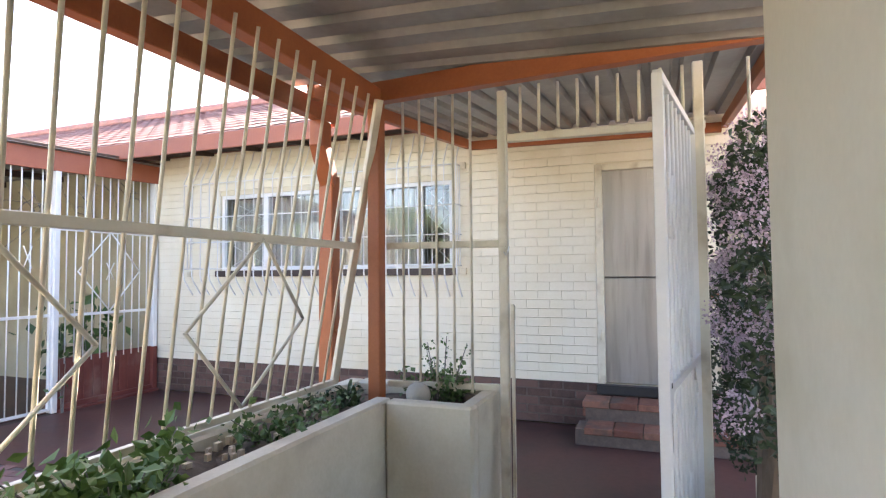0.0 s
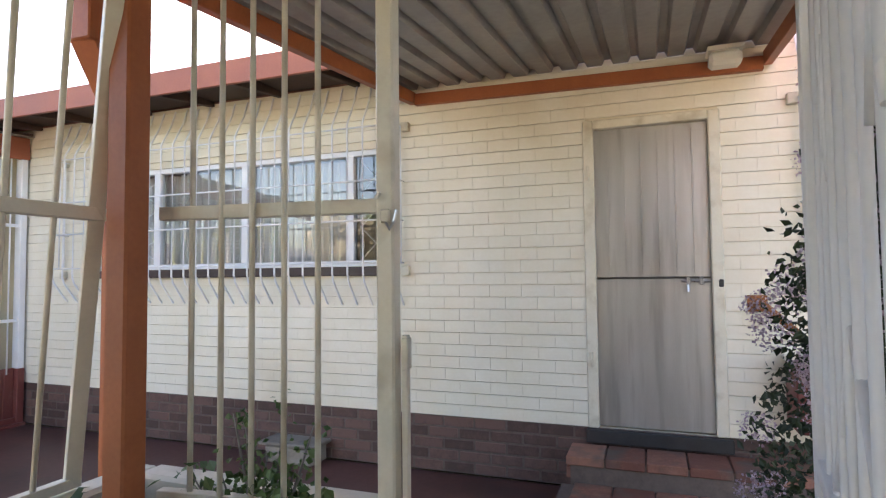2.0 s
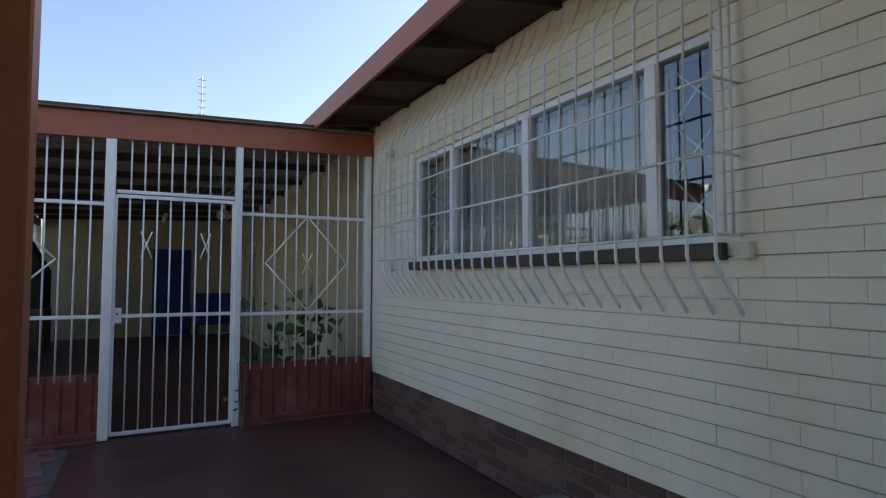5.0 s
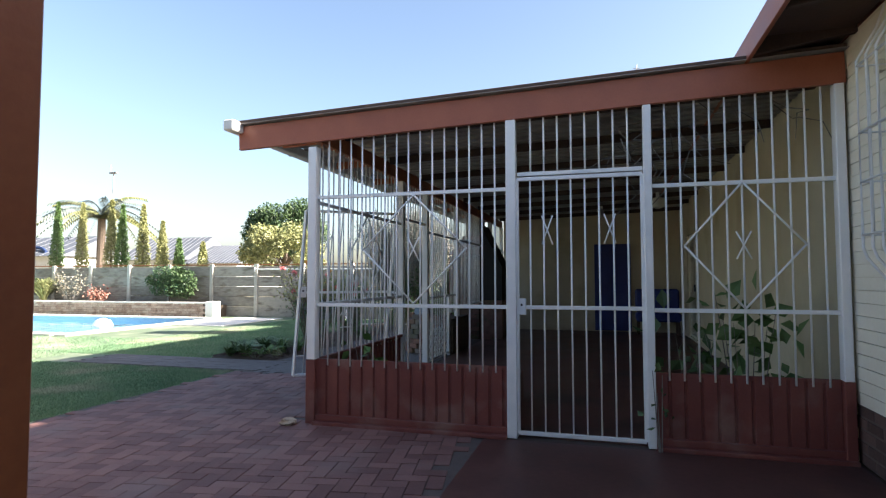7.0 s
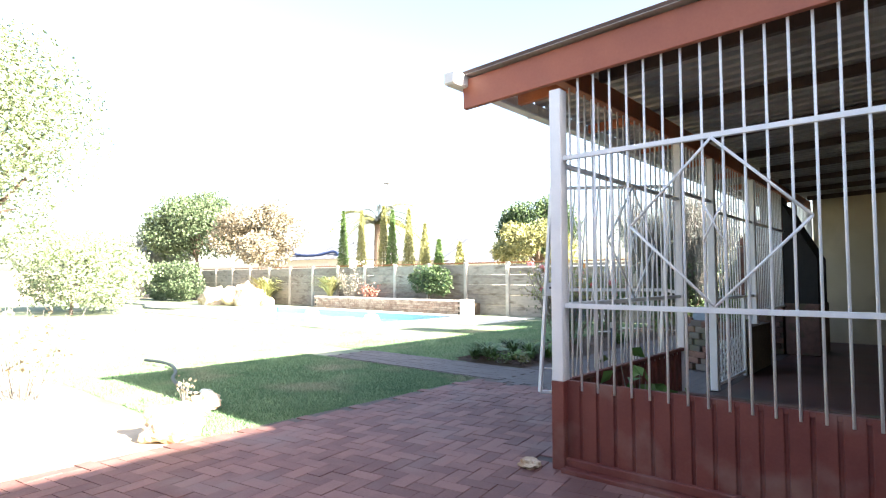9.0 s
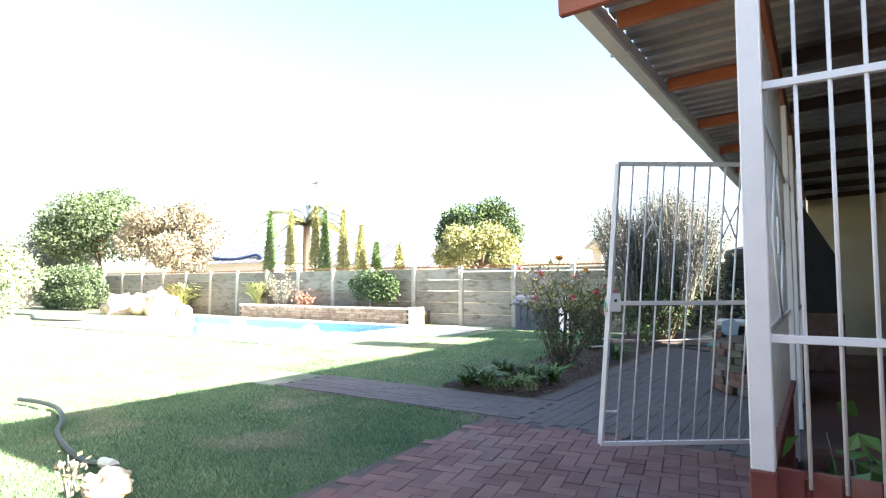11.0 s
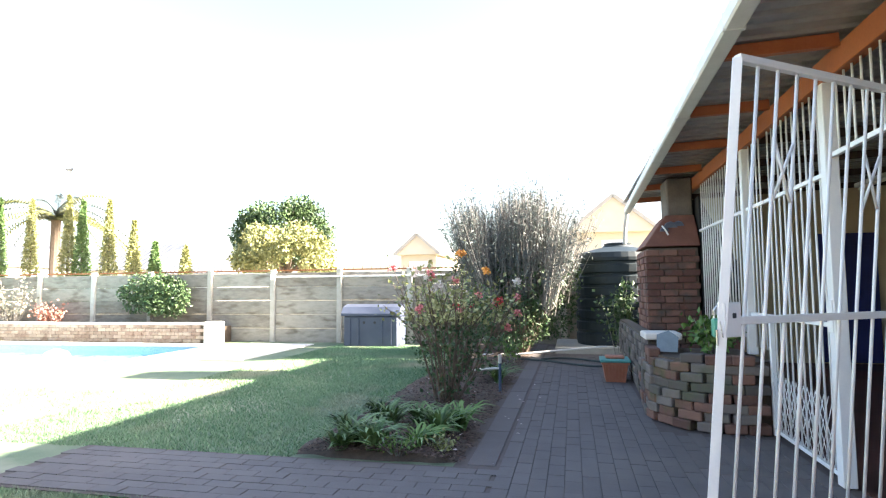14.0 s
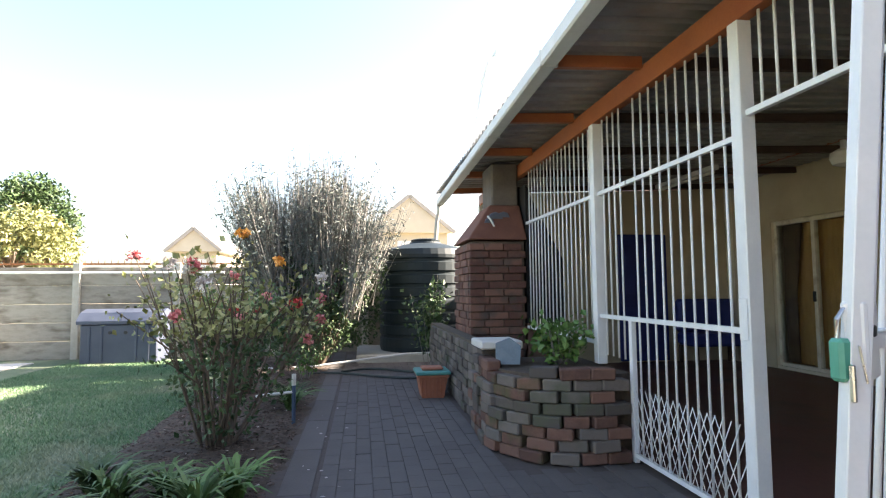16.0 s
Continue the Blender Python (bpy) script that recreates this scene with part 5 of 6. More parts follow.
old_a, old_b, old_c = (solid("old_brick", (l, .11, .079), .009, m) for l, m in ((.209, OLD_BRICK), (.175, OLD_BRICK), (.196, STONE_BRICK)))
ARC_BRICKS = []
for r_ in range(8):
    s = .02 + (.1 if r_ % 2 else 0)
    while s + .1 < length[-1]:
        x, y, a = on_arc(s + .1)
        ln = random.choice((0, 1, 2, 1, 2, 2))
        out = random.uniform(-.02, .02) + .045 * (1 - r_ / 8)
        nx, ny = math.sin(radians(a)), -math.cos(radians(a))
        if not (r_ == 7 and .55 < s < .95):
            ARC_BRICKS.append(((old_a, old_b, old_c)[ln], pose(x - nx * out, y - ny * out, .04 + r_ * .080, random.uniform(-3, 3), random.uniform(-3, 3), a + random.uniform(-4, 4))))
        s += (.209, .174, .194)[ln]
sl = thing("slate_piece", (-4.85, 5.3, .6), "broken blue-grey slate leaning in the planter", "slate")
bm = bmesh.new()
fr = [bm.verts.new(c) for c in ((-4.98, 5.16, .60), (-4.80, 5.12, .60), (-4.78, 5.16, .74), (-4.86, 5.2, .80), (-4.97, 5.2, .76))]
bk = [bm.verts.new(v_.co + Vector((.0, .02, 0))) for v_ in fr]
bm.faces.new(fr), bm.faces.new(bk[::-1])
for i in range(5):
    bm.faces.new((fr[i], bk[i], bk[(i + 1) % 5], fr[(i + 1) % 5]))
part("body", bm, SLATE, sl)
herb("planter_geranium", -4.45, 5.25, .58, .25, .22, .36, 420, .065, LEAF_BRIGHT, "green geranium growing in the brick planter", 41, 16)
herb("tank_shrub", -4.95, 9.6, 0, .32, .3, 1.35, 700, .085, LEAF_DARK, "dark broad-leaved shrub beside the water tank", 42, 14, "shrub")

pt = thing("plant_trough", (-5.22, 7.2, 0), "terracotta plastic trough with a teal tray on top", "pot")
bm = bmesh.new()
lo = [bm.verts.new(c) for c in ((-5.36, 7.08, 0), (-5.12, 7.08, 0), (-5.12, 7.4, 0), (-5.36, 7.4, 0))]
hi = [bm.verts.new(c) for c in ((-5.40, 7.04, .24), (-5.08, 7.04, .24), (-5.08, 7.44, .24), (-5.40, 7.44, .24))]
for i in range(4):
    bm.faces.new((lo[i], lo[(i + 1) % 4], hi[(i + 1) % 4], hi[i]))
bm.faces.new(lo[::-1]), bm.faces.new(hi)
part("body", bm, TERRA, pt)
for i in range(7):
    x = -5.36 + .04 * i
    part("rib", beam((x, 7.068, .02), (x * 1.0 - .004 * (3 - i), 7.035, .22), .012, .012, .003), TERRA, pt)
part("rim", block(-5.415, -5.065, 7.025, 7.455, .225, .255, .006), TERRA, pt)
part("tray", block(-5.43, -5.05, 7.0, 7.42, .256, .295, .01), TEAL, pt, "teal plastic tray")
part("saucer", block(-5.36, -5.12, 7.1, 7.3, .296, .33, .012), TERRA, pt)

tk = thing("water_tank", (-4.85, 11.25, .1), "dark green ribbed plastic rainwater tank", "tank")
prof = [(.82, .12)]
for i in range(9):
    z = .2 + .22 * i
    prof += [(.84, z), (.84, z + .14), (.815, z + .16), (.815, z + .20)]
prof = [p_ for p_ in prof if p_[1] < 1.78] + [(.84, 1.80), (.80, 1.90), (.45, 2.0), (.30, 2.03), (.28, 2.06)]
part("shell", lathe(prof, (-4.85, 11.25, 0), 40), TANK, tk)
part("lid", lathe([(.26, 2.061), (.27, 2.10), (.2, 2.12)], (-4.85, 11.25, 0), 20), TANK, tk)
tagged(part("tank_slab", block(-6.1, -3.9, 10.3, 12.1, -.06, .12, .015), POST_CONC), "low concrete slab under the water tank", "slab", kind="structure")
pp = thing("loose_pipe", (-5.5, 10.2, .0), "white plastic pipe and black hoses lying by the slab", "pipe")
part("pipe", tube([(-8.0, 9.6, .03), (-6.8, 9.75, .03), (-5.3, 10.15, .15), (-4.8, 10.2, .15)], .018, 8), PVC, pp)
part("hose", tube(smooth([(-6.3 + .2 * i, 9.2 + .25 * math.sin(i * .8), .02) for i in range(9)]), .016, 8), HOSE, pp)
part("hose", tube(smooth([(-6.8 + .22 * i, 8.8 + .35 * math.sin(i * .55 + 1), .02) for i in range(8)]), .016, 8), HOSE, pp)

# ---------------------------------------------------------------- rose bed
bed = bmesh.new()
bx, by = 26, 110
gv = {}
for i in range(bx + 1):
    for j in range(by + 1):
        x, y = -7.85 + 1.33 * i / bx, 3.3 + 8.6 * j / by
        gv[i, j] = bed.verts.new((x, y, -.06 + (.045 + .04 * noise.noise(Vector((x * 4, y * 4, 1))) + .05 * math.sin(math.pi * i / bx)) * min(1, j / 2)))
for i in range(bx):
    for j in range(by):
        bed.faces.new((gv[i, j], gv[i + 1, j], gv[i + 1, j + 1], gv[i, j + 1]))
tagged(part("rose_bed", bed, SOIL), "dark soil bed covered with bark mulch", "bed", kind="structure")
rng = np.random.default_rng(12)
n = 9000
mx, my = rng.uniform(-7.8, -6.55, n), 3.3 + 7 * rng.random(n) ** 1.4
v, f = leaves(np.stack([mx, my, .03 + .02 * rng.random(n)], 1), .042, seed=12, aspect=.6)
v = v.reshape(-1, 4, 3)
v[:, :, 2] = .012 + .05 * np.sin(np.pi * (v[:, :1, 0] + 7.85) / 1.33) + .25 * (v[:, :, 2] - .03)
tagged(raw("mulch_chips", v.reshape(-1, 3), f, MULCH), "brown bark chips on the rose bed", "mulch", kind="stuff")
n = 60
v, f = leaves(np.stack([rng.uniform(-7.7, -6.1, n), rng.uniform(3.3, 7.5, n), np.full(n, .075)], 1), .03, seed=13, aspect=.9)
v = v.reshape(-1, 4, 3)
v[:, :, 2] = np.where(v[:, :1, 0] > -6.52, .006, .065) + .15 * (v[:, :, 2] - .075)
tagged(raw("fallen_petals", v.reshape(-1, 3), f, PETAL_LITTER), "pale fallen petals on soil and path", "petals", kind="stuff")

k = 0
for x, y, h, m in ((-7.45, 3.55, .30, LEAF_MID), (-7.25, 3.45, .28, LEAF_MID), (-7.6, 3.75, .28, LEAF_DARK), (-6.85, 3.9, .33, LEAF_MID), (-7.35, 4.15, .3, LEAF_MID), (-7.55, 4.4, .28, LEAF_DARK), (-7.1, 4.25, .26, LEAF_MID), (-6.72, 4.15, .3, LEAF_BRIGHT), (-6.7, 6.6, .32, LEAF_MID), (-6.75, 7.0, .3, LEAF_DARK), (-6.95, 3.62, .2, LEAF_BRIGHT), (-7.5, 3.4, .24, LEAF_MID)):
    tuft("agapanthus", x, y, .02, 50, h * 1.3, .36, m, "strap-leaved green agapanthus clump in the bed", 50 + k, .014)
    k += 1
herb("ground_cover", -6.75, 3.5, .01, .16, .13, .12, 260, .03, LEAF_YELLOW, "yellow-green low cushion plant at the bed's edge", 71, 14)
herb("ground_cover", -7.05, 3.42, .01, .17, .12, .12, 260, .03, LEAF_BRIGHT, "bright green low cushion plant at the bed's edge", 72, 14)
herb("small_shrub", -6.75, 8.6, .01, .2, .2, .45, 150, .06, LEAF_BRIGHT, "small bright green shrub in the bed", 73, 8, "shrub")


def rose_bush(x, y, seed, label, height=1.5, spread=.62, flowers=11):
    r = random.Random(seed)
    t = thing("rose_bush", (x, y, 0), label, "rose bush")
    bm, pts, ends = bmesh.new(), [], []
    for i in range(26):
        a = r.uniform(0, math.tau)
        foot = Vector((x + .10 * math.cos(a), y + .10 * math.sin(a), .0))
        b = foot + Vector((spread * .5 * math.cos(a) * r.random(), spread * .5 * math.sin(a) * r.random(), height * r.uniform(.35, .6)))
        rod(foot, b, .012, 5, .008, bm)
        for _ in range(3):
            a2 = a + r.uniform(-.9, .9)
            c = b + Vector((spread * .7 * math.cos(a2) * r.random(), spread * .7 * math.sin(a2) * r.random(), height * r.uniform(.15, .55)))
            rod(b, c, .007, 4, .003, bm)
            ends.append(c)
            for k_ in range(40):
                p_ = (b.lerp(c, r.uniform(-.1, 1.05)) if k_ % 3 else foot.lerp(b, r.uniform(.2, 1)))
                pts.append((p_.x + r.gauss(0, .075), p_.y + r.gauss(0, .075), max(.08, p_.z + r.gauss(0, .06))))
    part("cane_mass", bm, BARK, t)["kind"] = "stuff"
    # Leaf colour carries the light: dark low leaves, paler sunlit leaves on top.
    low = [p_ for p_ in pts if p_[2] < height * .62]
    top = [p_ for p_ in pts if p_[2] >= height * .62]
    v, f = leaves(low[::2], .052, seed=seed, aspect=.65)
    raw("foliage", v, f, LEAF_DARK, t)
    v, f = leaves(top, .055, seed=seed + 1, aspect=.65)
    raw("young_foliage", v, f, LEAF_YELLOW if seed == 80 else LEAF_MID, t, "upper leaves with sunlight put into their paler colour")
    r.shuffle(ends)
    for i, c in enumerate(ends[:flowers]):
        m = (PINK, WHITE_PETAL, PINK, ORANGE_PETAL, RED_PETAL, WHITE_PETAL, PINK)[i % 7]
        v, f = leaves(cloud([(c.x, c.y, c.z, .042, .042, .034)], 46, seed + i, .15), .034, seed=seed + i, aspect=1.0, curl=.9)
        raw("rose_bloom", v, f, m, t)
    return t


rose_bush(-7.1, 5.35, 80, "rose bush with pink, orange and white blooms", 1.38, .85, 17)
rose_bush(-7.35, 7.5, 82, "rose bush with pink and white blooms", 1.3, .6, 8)
stake = thing("garden_tap", (-6.62, 6.1, 0), "white garden tap pipe on a blue stake", "tap")
part("stake", rod((-6.62, 6.1, 0), (-6.62, 6.1, .36), .017, 8), mat("blue_stake", (.05, .09, .16), (.08, .12, .2)), stake)
part("tap", tube([(-6.62, 6.1, .34), (-6.62, 6.1, .42), (-6.62, 6.1, .44)], .02, 8), PVC, stake)
part("spout", tube([(-6.62, 6.1, .28), (-6.8, 6.08, .27), (-6.95, 6.12, .25)], .013, 7), PVC, stake)


def twig_shrub(name, x, y, r0, h, seed, label, count):
    """Upright brushy shrub: a fan of fine twigs with thin grey leaves at their tips."""
    r = random.Random(seed)
    t = thing(name, (x, y, 0), label, "shrub")
    v, f, tips = [], [], []
    limbs = bmesh.new()
    for i in range(46):
        a, u = r.uniform(0, math.tau), math.sqrt(r.random())
        foot = Vector((x + .12 * math.cos(a), y + .12 * math.sin(a), 0))
        b = Vector((x + r0 * .6 * u * math.cos(a), y + r0 * .6 * u * math.sin(a), h * r.uniform(.25, .42)))
        rod(foot, b, .026, 5, .013, limbs)
        for k_ in range(count):
            d = Vector((math.cos(a) * u * r0 * r.uniform(.0, .55) + r.gauss(0, .12), math.sin(a) * u * r0 * r.uniform(.0, .55) + r.gauss(0, .12), h * r.uniform(.4, .62) * (1 - .25 * u * u)))
            s = b + Vector((r.gauss(0, .07), r.gauss(0, .07), r.uniform(-.25, .2)))
            c = s + d
            n = len(v)
            side = Vector((-math.sin(k_), math.cos(k_), 0)) * .006
            v += [tuple(s - side), tuple(s + side), tuple(c + side * .4), tuple(c - side * .4)]
            f.append((n, n + 1, n + 2, n + 3))
            for q_ in range(11):
                p_ = s.lerp(c, r.uniform(.15, 1.0))
                tips.append((p_.x + r.gauss(0, .03), p_.y + r.gauss(0, .03), p_.z))
    part("limb_frame", limbs, BARK, t)
    raw("twig_mass", v, f, TWIG, t)
    v, f = leaves(tips, .075, seed=seed, aspect=.28)
    raw("foliage", v, f, LEAF_GREY, t)
    return t


twig_shrub("brush_shrub", -6.75, 10.2, 1.5, 3.4, 90, "tall brushy grey-green shrub by the wall", 60)
tree("garden_shrub", -7.7, 10.9, 1.9, [(-7.7, 10.9, 1.6, .5, .45, .5), (-7.4, 10.8, 1.0, .5, .4, .5), (-7.0, 10.4, .6, .6, .4, .45), (-6.2, 10.7, .8, .55, .4, .6), (-6.9, 9.85, .65, .8, .45, .55), (-6.55, 9.95, 1.25, .75, .45, .55), (-5.95, 10.6, 1.4, .4, .4, .6)], 8200, .075, LEAF_DARK, "dark leafy shrub at the back of the bed", .05, 91, "shrub", 1.5)

# ---------------------------------------------------------------- storage box, wall, pool
sb = thing("storage_box", (-10.1, 11.55, 0), "blue-grey plastic garden storage box with a domed lid", "box")
part("body", block(-10.75, -9.5, 11.3, 11.95, -.03, .64, .02), BOX_GREY, sb)
bm = bmesh.new()
prof = [(11.26, .645), (11.26, .70), (11.4, .84), (11.62, .90), (11.85, .84), (11.99, .70), (11.99, .645)]
a_ = [bm.verts.new((-10.80, y, z)) for y, z in prof]
b_ = [bm.verts.new((-9.45, y, z)) for y, z in prof]
for i in range(7):
    bm.faces.new((a_[i], b_[i], b_[(i + 1) % 7], a_[(i + 1) % 7]))
bm.faces.new(a_[::-1]), bm.faces.new(b_)
part("lid", bm, BOX_GREY, sb)
for x in (-10.27, -10.02):
    part("lock_hole", rod((x, 11.29, .5), (x, 11.31, .5), .03, 12), BLACK, sb)
for x in (-10.6, -10.4, -9.85, -9.65):
    part("rib", block(x - .02, x + .02, 11.285, 11.31, .02, .60, .006), BOX_GREY, sb)

WALL_Y = 12.24
gw = tagged(new("wall_garden"), "precast concrete panel garden wall with slotted posts", "wall", kind="structure")
gw.location = (-20, WALL_Y, 0)
BASE[gw.name] = Vector((-20, WALL_Y, 0))
posts = []
for i in range(23):
    posts.append(-5.95 - 1.76 * i)
slab = solid("panel", (1.70, .05, .335), .012, CONCRETE)
gpost = solid("post", (.13, .13, 1.78), .012, POST_CONC)
for i, x in enumerate(posts):
    share("post", gpost, gw, Matrix.Translation((x, WALL_Y - .02, .85)))
    if i:
        for k in range(5):
            share("panel", slab, gw, pose(x + .88, WALL_Y + random.uniform(-.006, .006), .13 + .34 * k, random.uniform(-.6, .6), random.uniform(-.25, .25), 0))
tagged(part("wall_garden_side", block(-5.9, -.2, WALL_Y, WALL_Y + .12, -.05, 1.7), CONCRETE), "concrete garden wall behind the tank", "wall", kind="structure")
tagged(part("wall_garden_left", block(-46.2, -46.0, -30, 13, -.05, 1.7), CONCRETE), "far concrete garden wall", "wall", kind="structure")
sp = thing("spike_strip", (-20, WALL_Y, 1.7), "rusty steel spikes along the wall top", "spikes", kind="stuff")
v, f = [], []
for i in range(330):
    x = -5.95 - .115 * i
    n = len(v)
    v += [(x - .012, WALL_Y, 1.70), (x + .012, WALL_Y, 1.70), (x, WALL_Y + .01, 1.82)]
    f.append((n, n + 1, n + 2))
n = len(v)
v += [(-5.9, WALL_Y - .01, 1.70), (-44, WALL_Y - .01, 1.70), (-44, WALL_Y - .01, 1.735), (-5.9, WALL_Y - .01, 1.735)]
f.append((n, n + 1, n + 2, n + 3))
raw("spikes", v, f, RUST, sp)
wp = thing("wall_pipe", (-11, WALL_Y - .1, 1.55), "white plastic pipe fixed along the wall top", "pipe")
part("pipe", tube([(-13.0, WALL_Y - .11, 1.56), (-10.4, WALL_Y - .11, 1.55), (-8.6, WALL_Y - .11, 1.55)], .022, 8), PVC, wp)
part("elbow", tube([(-13.0, WALL_Y - .11, 1.48), (-13.0, WALL_Y - .11, 1.62)], .03, 8), PVC, wp)

px0, px1, py0, py1 = POOL
pool = thing("swimming_pool", ((px0 + px1) / 2, (py0 + py1) / 2, -1.3), "blue swimming pool with mosaic edge and pale coping", "pool", kind="structure")
bm = bmesh.new()
block(px0 - .1, px1 + .1, py0 - .1, py1 + .1, -1.45, -1.35, 0, bm)
block(px0 - .1, px0, py0, py1, -1.35, -.30, 0, bm), block(px1, px1 + .1, py0, py1, -1.35, -.30, 0, bm)
block(px0 - .1, px1 + .1, py0 - .1, py0, -1.35, -.30, 0, bm), block(px0 - .1, px1 + .1, py1, py1 + .1, -1.35, -.30, 0, bm)
part("basin", bm, WATER_TILE, pool)
bm = bmesh.new()
block(px0 - .1, px0 + .004, py0, py1, -.30, -.035, 0, bm), block(px1 - .004, px1 + .1, py0, py1, -.30, -.035, 0, bm)
block(px0 - .1, px1 + .1, py0 - .1, py0 + .004, -.30, -.035, 0, bm), block(px0 - .1, px1 + .1, py1 - .004, py1 + .1, -.30, -.035, 0, bm)
part("mosaic_band", bm, MOSAIC, pool)
wv, wf = [], []
nx, ny = 90, 44
for i in range(nx + 1):
    for j in range(ny + 1):
        x, y = px0 + (px1 - px0) * i / nx, py0 + (py1 - py0) * j / ny
        wv.append((x, y, -.15 + .012 * noise.noise(Vector((x * 1.6, y * 1.6, 3))) + .006 * noise.noise(Vector((x * 4, y * 4, 7)))))
for i in range(nx):
    for j in range(ny):
        a = i * (ny + 1) + j
        wf.append((a, a + ny + 1, a + ny + 2, a + 1))
wt = raw("water", wv, wf, WATER, pool)
wt.visible_shadow = False
for poly in wt.data.polygons:
    poly.use_smooth = True
cop_x, cop_y = solid("coping_stone", (.48, .34, .05), .008, COPING), solid("coping_stone", (.34, .48, .05), .008, COPING)
for i in range(int((px1 - px0) / .49)):
    for y in (py0 - .13, py1 + .13):
        share("coping_stone", cop_x, pool, Matrix.Translation((px0 + .25 + .49 * i, y, -.005)))
for i in range(int((py1 - py0 + .6) / .49)):
    for x in (px0 - .13, px1 + .13):
        share("coping_stone", cop_y, pool, Matrix.Translation((x, py0 - .1 + .49 * i, -.004)))
tagged(part("pool_deck", block(px1 + .3, -11.6, 8.6, 11.6, -.07, -.012, .004), COPING), "pale paved pool surround", "paving", kind="structure")
for k, (x, y) in enumerate(((-15.6, 8.6), (-19.6, 9.3))):
    fl_ = thing("pool_float", (x, y, -.15), "white floating pool cleaner on the water", "pool float", "pool floats")
    part("body", lathe([(.02, -.25), (.22, -.2), (.27, -.08), (.2, .06), (.05, .12)], (x, y, 0), 18), WHITE_METAL, fl_)

fb_ = thing("flower_bed_wall", (-18, 11.4, 0), "low brick flower bed wall with pale coping", "planter")
part("core", block(-22.2, -14.1, 11.34, 11.5, -.05, .42), EARTH_JOINT, fb_)
part("soil", block(-22.2, -14.1, 11.5, 12.15, -.05, .36), SOIL, fb_)
part("end_pillar", block(-14.25, -13.95, 11.25, 11.65, -.05, .50, .015), WHITEWASH, fb_, "white plastered end pillar")
for i in range(17):
    part("coping_slab", block(-22.2 + .468 * i, -22.2 + .468 * i + .46, 11.28, 11.54, .42, .47, .008), COPING, fb_)
for r_ in range(5):
    for i in range(35):
        a = -22.2 + .23 * i + (.115 if r_ % 2 else 0)
        if a + .22 < -14.2:
            WALL_BRICKS.append(("brick", (a, a + .222, 11.31, 11.36, .085 * r_ + .002, .085 * r_ + .08), PALE_BRICK, fb_))

tuft("yucca", -21.8, 11.8, .36, 190, 1.6, .95, LEAF_YELLOW, "large yellow-green strap-leaved yucca", 101, .03)
tuft("yucca", -26.6, 11.7, .0, 210, 2.2, 1.3, LEAF_YELLOW, "large sunlit strap-leaved clump by the rocks", 102, .035)
tree("bed_shrub", -16.2, 11.85, 1.7, lump_crown(-16.1, 11.8, 1.08, 1.15, .4, .72, 20, 21, .33), 5200, .085, LEAF_DARK, "round green shrub in the flower bed", .04, 103, "shrub", 1.2)
herb("red_shrub", -19.2, 11.8, .36, .45, .25, .55, 300, .1, LEAF_RED, "small red-leaved shrub in the flower bed", 104, 12, "shrub")
herb("dry_shrub", -20.6, 11.85, .36, .9, .25, 1.3, 500, .07, LEAF_PALE, "dry brown twiggy shrub against the wall", 105, 30, "shrub")
rk = thing("rock_mound", (-26.5, 11.0, 0), "mound of pale sunlit rocks beside the pool", "rocks")
r = random.Random(6)
for i in range(24):
    u = r.random()
    c, s = Vector((-27.5 + r.gauss(0, 1.5), 10.7 + r.gauss(0, .4), 0)), r.uniform(.3, .6)
    c.z = max(.1, .75 - abs(c.x + 27.5) * .32) * r.uniform(.5, 1)
    bm = bmesh.new()
    bmesh.ops.create_icosphere(bm, subdivisions=2, radius=s, matrix=Matrix.Translation(c))
    for v_ in bm.verts:
        v_.co += (v_.co - c) * .5 * noise.noise(v_.co * 2.2 + Vector((i, 0, 0)))
    part("rock", bm, ROCK, rk)


def stone(x, y, s, label, seed, sq=.7):
    t = thing("garden_rock", (x, y, 0), label, "rock", "garden rocks")
    bm = bmesh.new()
    bmesh.ops.create_icosphere(bm, subdivisions=4, radius=s)
    for v_ in bm.verts:
        d = v_.co.normalized()
        v_.co = d * s * (1 + .5 * noise.noise(d * 1.6 + Vector((seed, 0, 0))) + .18 * noise.noise(d * 5 + Vector((seed, 0, 0))))
        v_.co.z *= sq
        v_.co += Vector((x, y, s * sq * .55))
    part("body", bm, ROCK, t)


stone(-6.85, -1.27, .21, "large rough sandstone rock at the lawn's edge", 3)
stone(-7.5, -.68, .13, "reddish sandstone rock beside the hose", 5)
stone(-7.6, -2.6, .22, "pale rock among the dry plants", 8)
stone(-8.3, -2.3, .18, "pale rock among the dry plants", 11)
stone(-4.32, -.12, .07, "small grey stone at the foot of the veranda post", 14, .5)
herb("dry_succulent", -7.35, -.95, .12, .06, .06, .22, 50, .04, LEAF_PALE, "dry pale succulent between the rocks", 106, 6)
hs = thing("garden_hose", (-7.6, -.4, 0), "dark garden hose with a white pipe fitting", "hose")
part("hose", tube(smooth([(-11.05, .17, .03), (-10.6, .2, .04), (-10.2, .18, .03), (-9.75, .03, .01), (-9.35, -.18, .0), (-8.75, -.36, .0), (-8.25, -.45, .01), (-7.95, -.48, .06)]), .022, 8), HOSE, hs)
part("coupling", tube([(-7.98, -.48, .06), (-7.83, -.50, .075), (-7.76, -.52, .085)], .034, 10), PVC, hs)
part("riser", tube([(-7.74, -.53, -.04), (-7.74, -.53, .09)], .034, 10), HOSE, hs)
